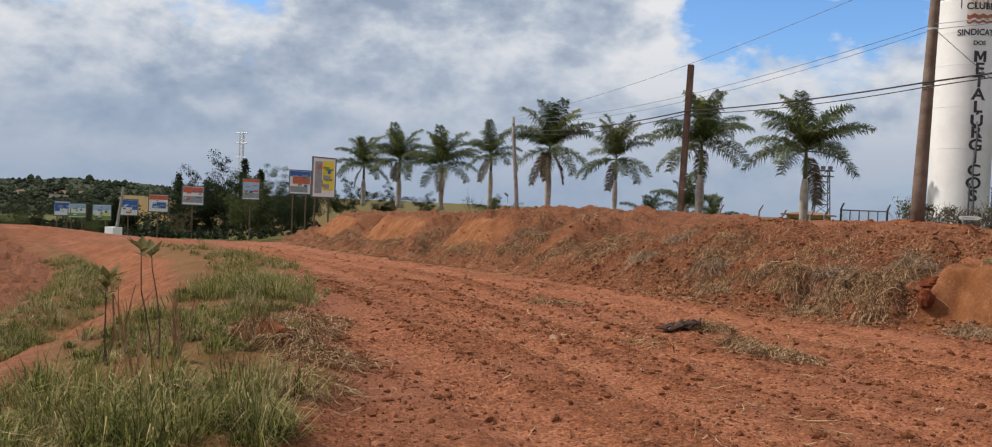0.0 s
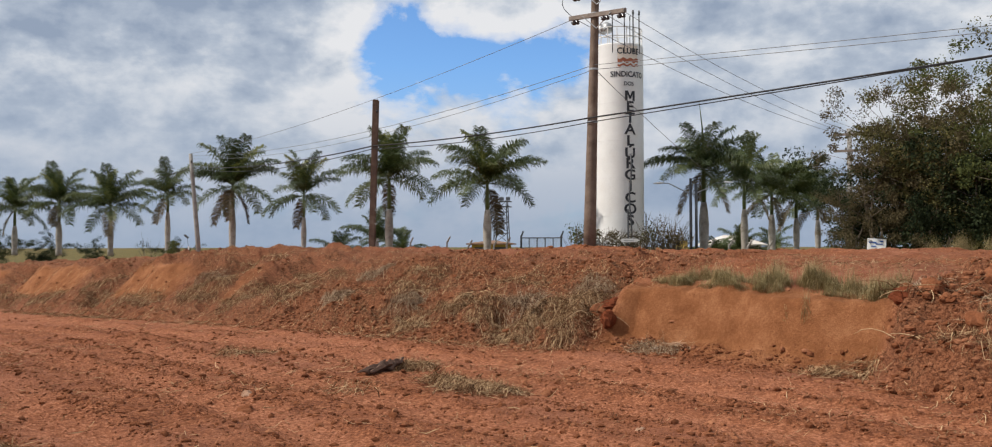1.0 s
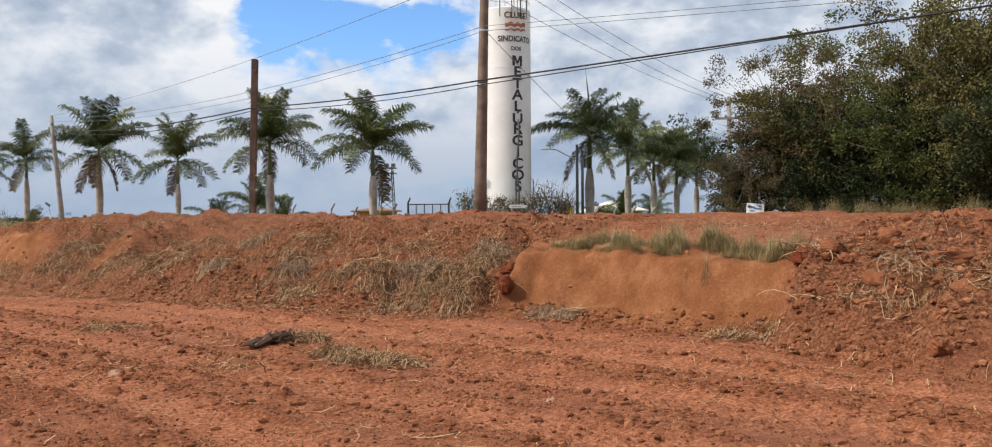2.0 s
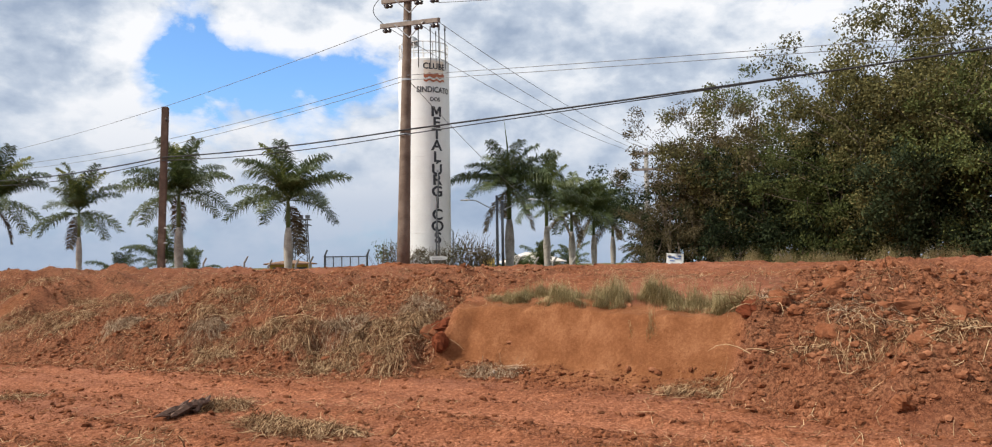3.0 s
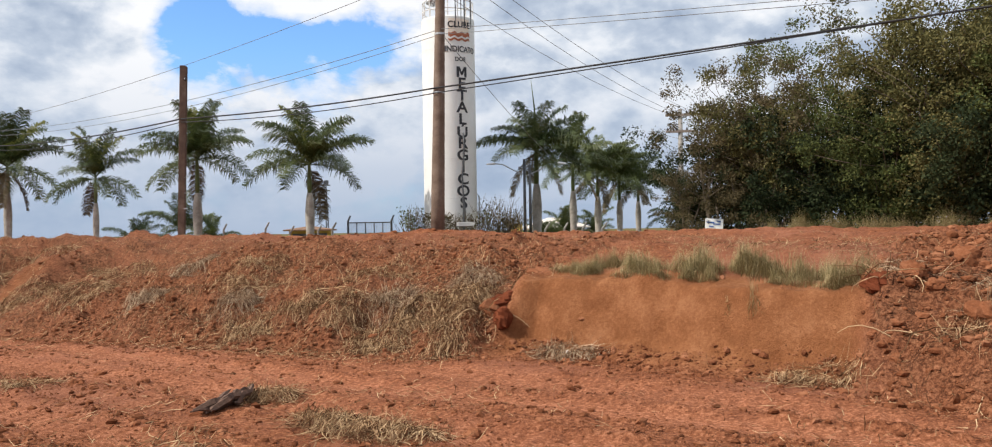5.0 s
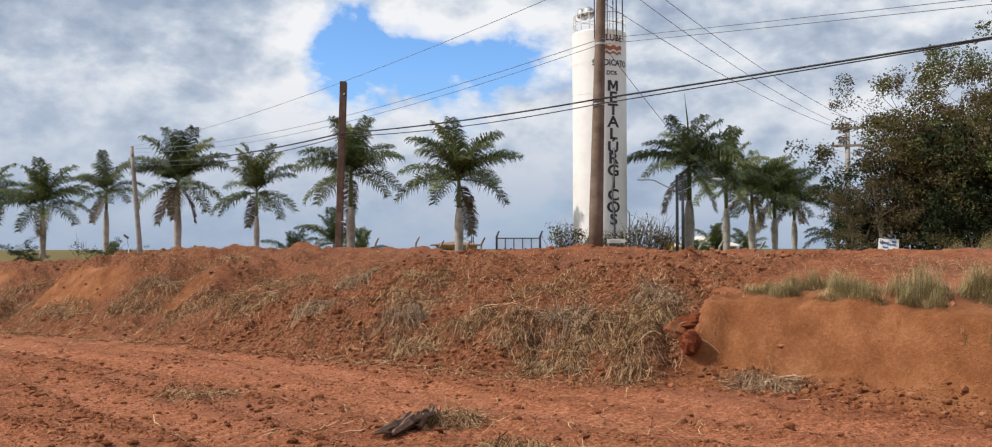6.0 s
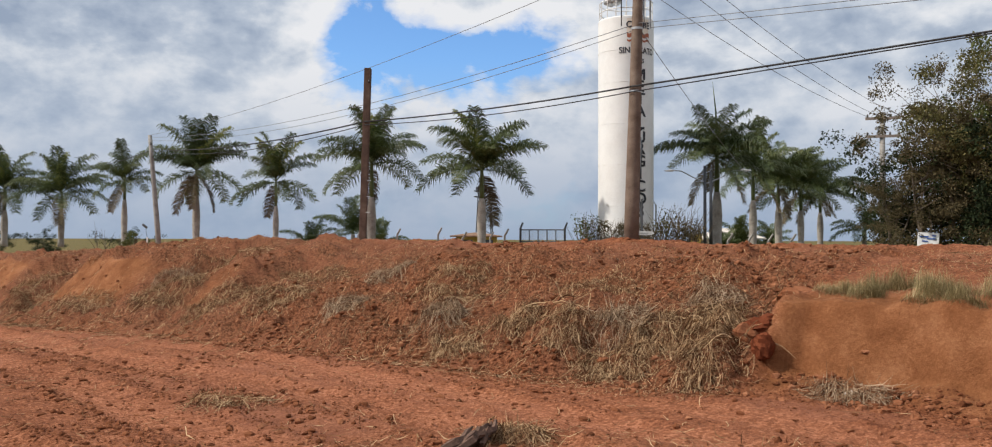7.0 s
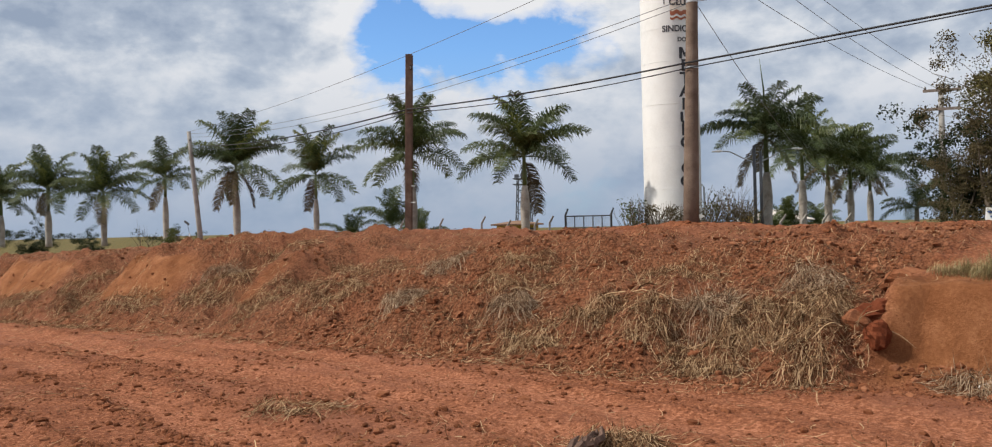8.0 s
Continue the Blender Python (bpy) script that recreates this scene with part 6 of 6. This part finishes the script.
def small_clods():
    rng = np.random.default_rng(8)

    def keep(s, n):
        d = n - bank_foot(s)
        wf = bump_window(s, 0.35, 4.95, 0.2)
        near_foot = np.exp(-((d - 0.05) / 0.45) ** 2)
        patch = step(-0.05, 0.25, fbm(s * 0.7, n * 1.1, 111, 3))
        road = 0.08 + 0.75 * crumb_rows(s, n) * step(-0.3, 0.2, fbm(s * 0.5, n * 0.5, 113, 2)) + 0.16 * patch + 0.5 * near_foot
        bank = (0.22 + 0.5 * patch) * (1 - wf) + 0.8 * near_foot * (1 - wf * (d > 0.5)) + wf * (0.004 + 0.8 * (d < 0.5)) + 0.45 * (s < 0.3)
        road = road * (1 - 0.6 * bump_window(n, 5.8, 7.5, 0.4))
        return np.clip(np.where(d < -0.3, road, bank), 0, 1) * (edge_off(s, n) < 0.2)

    p = np.concatenate([scatter(rng, 60000, -5, 14, -2, 14, keep), scatter(rng, 9000, 14, 34, 2, 12, keep), scatter(rng, 4000, -5, 16, 14, 22, keep)])
    r = 0.009 + 0.048 * rng.random(len(p)) ** 3.2
    s, n = to_sn(p[:, 0], p[:, 1])
    r = r * np.where(n - bank_foot(s) < -0.4, 0.80, 1.0) * np.where((s < 0.3) & (n > 8), 1.35, 1.0)
    p[:, 2] += r * 0.15
    q = np.concatenate([scatter(rng, 150000, -4, 14, -2, 12.5, lambda a, b: np.clip(keep(a, b) * 1.15 + 0.06 * (1 - bump_window(a, 0.35, 4.95, 0.2) * (b > bank_foot(a) + 0.4)), 0, 1)), scatter(rng, 16000, 14, 30, 3, 11, keep)])
    fine = 0.006 + 0.011 * rng.random(len(q)) ** 1.5
    q[:, 2] += fine * 0.2
    tagged(new("earth_grains", crumb_mesh("earth_grains", q, fine, 89, CLOD, True)), "fine red earth grains and crumbs lying loose", "crumbs", kind="stuff")
    tagged(new("small_clods", crumb_mesh("small_clods", p, r, 88, CLOD)), "crumbled clods of red earth strewn about", "clods", kind="stuff")


small_clods()


def clod(s0, n0, r, seed, material, label, category="clod", flat=0.7, group="large clods"):
    x, y = to_xy(s0, n0)
    z = ground_z(x, y)
    pr = random.Random(seed)
    s = Shape()
    rock_shape(s, pr, (0, 0, -r * flat * 0.35), r, flat, 12, 18)
    ob = part("clod" if category == "clod" else "stone", s, material, None, "", False)
    ob.matrix_basis = pose(x, y, z, seed * 13 % 40 - 20, seed * 29 % 40 - 20, seed * 37)
    return tagged(ob, label, category, group)


BIG = "large lump of red earth lying on the bank"
clod(5.05, 10.4, 0.30, 1, CLOD, BIG, flat=0.55)
clod(0.25, 9.3, 0.17, 2, CLOD, BIG)
clod(-0.15, 9.0, 0.15, 3, CLOD, BIG)
clod(-0.5, 10.2, 0.20, 4, CLOD, BIG)
clod(-1.85, 8.0, 0.28, 5, CLOD, BIG, flat=0.6)
DARK = "dark red earth lump for the broken blocks and the shaded hole in the bank"
clod(5.10, 9.5, 0.21, 6, DARK_CLOD_AND_HOLE, DARK, flat=0.8)
clod(4.98, 9.2, 0.17, 7, DARK_CLOD_AND_HOLE, DARK, flat=0.9)
clod(5.22, 9.25, 0.18, 8, CLOD, BIG)
# dark lump set in place of the shaded hole in the bank
clod(0.18, 8.98, 0.20, 9, DARK_CLOD_AND_HOLE, DARK, flat=0.6)
clod(-1.3, 9.5, 0.34, 10, CLOD, BIG, flat=0.5)
clod(-2.1, 9.0, 0.30, 11, CLOD, BIG, flat=0.55)
clod(-0.75, 8.55, 0.17, 12, CLOD, BIG)
rg = random.Random(31)
for k in range(70):
    s0 = rg.uniform(-4, 16)
    wf = 0.4 < s0 < 4.9
    n0 = float(bank_foot(s0)) + (rg.uniform(-0.5, 0.1) if wf else rg.uniform(-0.3, 3.2))
    clod(s0, n0, rg.uniform(0.035, 0.085) * (1.5 if s0 < 0.2 else 1.0), 50 + k, CLOD, "fist-sized to head-sized clod of red earth", flat=0.75)
for k in range(16):
    s0, n0 = rg.uniform(2, 16), rg.uniform(1.5, 7.6)
    if n0 > road_edge(s0) + 0.5:
        clod(s0, n0, rg.uniform(0.04, 0.085), 150 + k, CLOD, "small clod of red earth on the road")
clod(4.98, 2.45, 0.085, 201, STONE, "pale reddish stone on the earth road", "stone", group="loose stones")
clod(0.87, 3.96, 0.055, 202, STONE, "pale stone on the earth road", "stone", group="loose stones")
clod(3.95, 8.98, 0.06, 203, WHITE_STONE, "small white stone on the foot of the cut", "stone", 0.5, group="loose stones")
clod(7.19, 6.21, 0.07, 204, CLOD, "small clod of red earth on the road")


def charred_root():
    x, y = to_xy(5.48, 4.88)
    ob = thing("dead_root", (x, y, ground_z(x, y)), "charred dead root lying on the road with straw", "dead wood", turn=72)
    rng = random.Random(3)
    for k in range(12):
        l, yaw = rng.uniform(0.4, 0.9) * (1 - 0.03 * k), rng.gauss(0, 0.13)
        c = Vector((rng.uniform(-0.28, 0.22), rng.uniform(-0.07, 0.07), 0.03 + 0.008 * k))
        d = Vector((math.cos(yaw), math.sin(yaw), rng.uniform(-0.05, 0.28)))
        s = Shape()
        pts = [c + d * l * (f - 0.5) + Vector((0, rng.uniform(-0.03, 0.03), rng.uniform(-0.02, 0.03))) for f in (0, 0.15, 0.4, 0.65, 0.88, 1)]
        r = rng.uniform(0.022, 0.055)
        s.tube(pts, [r * q * rng.uniform(0.6, 1.3) for q in (0.25, 0.8, 1.0, 0.85, 0.6, 0.15)], 5, True, rng.uniform(0.8, 1.2))
        part("splinter", s, ROOT, ob)


charred_root()


def loose_roots(s0, n0, seed, count=16, size=0.5):
    """Torn pale roots sticking out of the bank."""
    rng = random.Random(seed)
    x, y = to_xy(s0, n0)
    ob = thing("torn_roots", (x, y, ground_z(x, y)), "torn pale roots sticking out of the earth", "roots", "torn roots")
    s = Shape()
    for k in range(count):
        a = rng.uniform(0, 6.28)
        p, d = Vector((rng.gauss(0, 0.18), rng.gauss(0, 0.12), 0.0)), Vector((math.cos(a), math.sin(a), rng.uniform(0.2, 1.0))).normalized()
        pts = [p.copy()]
        for _ in range(5):
            d = (d + Vector((rng.gauss(0, 0.3), rng.gauss(0, 0.3), rng.gauss(-0.15, 0.2)))).normalized()
            p = p + d * size * rng.uniform(0.12, 0.26)
            pts.append(p.copy())
        s.tube(pts, [0.007, 0.0065, 0.006, 0.005, 0.004, 0.002], 4)
    tagged(part("root_tangle", s, STRAW, ob), kind="stuff")


for k, (s0, n0, c) in enumerate(((0.15, 8.9, 14), (-0.9, 10.3, 8), (-1.6, 8.6, 12), (-2.2, 8.0, 10), (-0.4, 8.2, 9), (5.2, 9.2, 18), (5.6, 9.8, 14), (-1.2, 9.3, 16), (7.9, 9.5, 12), (10.5, 9.6, 12), (15.0, 10.0, 12))):
    loose_roots(s0, n0, 1200 + k, c)


def weed(s0, n0, height, seed, leafy):
    """Tall weed on the verge."""
    rng = random.Random(seed)
    x, y = to_xy(s0, n0)
    ob = thing("weed", (x, y, ground_z(x, y)), "tall thin weed with broad dull leaves on the verge" if leafy else "dry bare weed stalks on the verge", "weed", "weeds on the verge")
    s = Shape()
    tips = []
    for k in range(2 if leafy else 7):
        a = rng.uniform(0, 6.28)
        pts = [Vector((rng.gauss(0, 0.05), rng.gauss(0, 0.05), -0.03))]
        d = Vector((0.15 * math.cos(a), 0.15 * math.sin(a), 1))
        for _ in range(5):
            d = (d + Vector((rng.gauss(0, 0.08), rng.gauss(0, 0.08), 0))).normalized()
            pts.append(pts[-1] + d * height * rng.uniform(0.85, 1.1) / 5)
        s = Shape()
        s.tube(pts, [0.009, 0.008, 0.007, 0.006, 0.005, 0.003], 5)
        tips.append(pts[-1])
        part("stem", s, POLE_DARK if leafy else STRAW, ob)
    if leafy:
        for tip in tips:
            for k in range(7):
                a, l = rng.uniform(0, 6.28), rng.uniform(0.13, 0.22)
                d, w = Vector((math.cos(a), math.sin(a), rng.uniform(0.1, 1.6))).normalized(), Vector((-math.sin(a), math.cos(a), 0)) * l * 0.22
                c = tip - Vector((0, 0, rng.uniform(0, 0.12)))
                f = Shape()
                mid = c + d * l * 0.5 + Vector((0, 0, 0.01))
                f.add([c, mid + w, c + d * l, mid - w, mid - Vector((0, 0, 0.012))], [(0, 4, 1), (1, 4, 2), (2, 4, 3), (3, 4, 0)])
                part("leaf", f, LEAF_OLIVE, ob)


for k, (s0, n0, rs, rn, h, count) in enumerate(((5.2, -0.9, 0.55, 0.5, 0.30, 900), (5.9, -0.4, 0.5, 0.4, 0.2, 600), (4.2, -0.6, 0.6, 0.4, 0.12, 600), (7.0, 0.1, 0.6, 0.4, 0.15, 500), (3.0, -1.2, 0.6, 0.4, 0.08, 500))):
    straw_heap(s0, n0, rs, rn, h, count, 860 + k, STRAW, "tan heap of dry grass on the verge")
clod(5.05, -0.95, 0.30, 301, CLOD, "dug-up mound of dark red earth on the verge", flat=0.9)
clod(5.35, -1.1, 0.22, 302, CLOD, "dug-up mound of dark red earth on the verge", flat=0.9)
weed(4.55, -2.15, 1.12, 41, True)
weed(4.7, -2.6, 0.9, 42, True)
weed(4.3, -2.0, 0.7, 43, False)
weed(5.2, -2.4, 0.8, 44, False)
weed(4.9, -1.2, 0.5, 45, False)
weed(5.1, -1.0, 0.45, 46, False)
weed(3.6, -2.4, 0.55, 47, False)
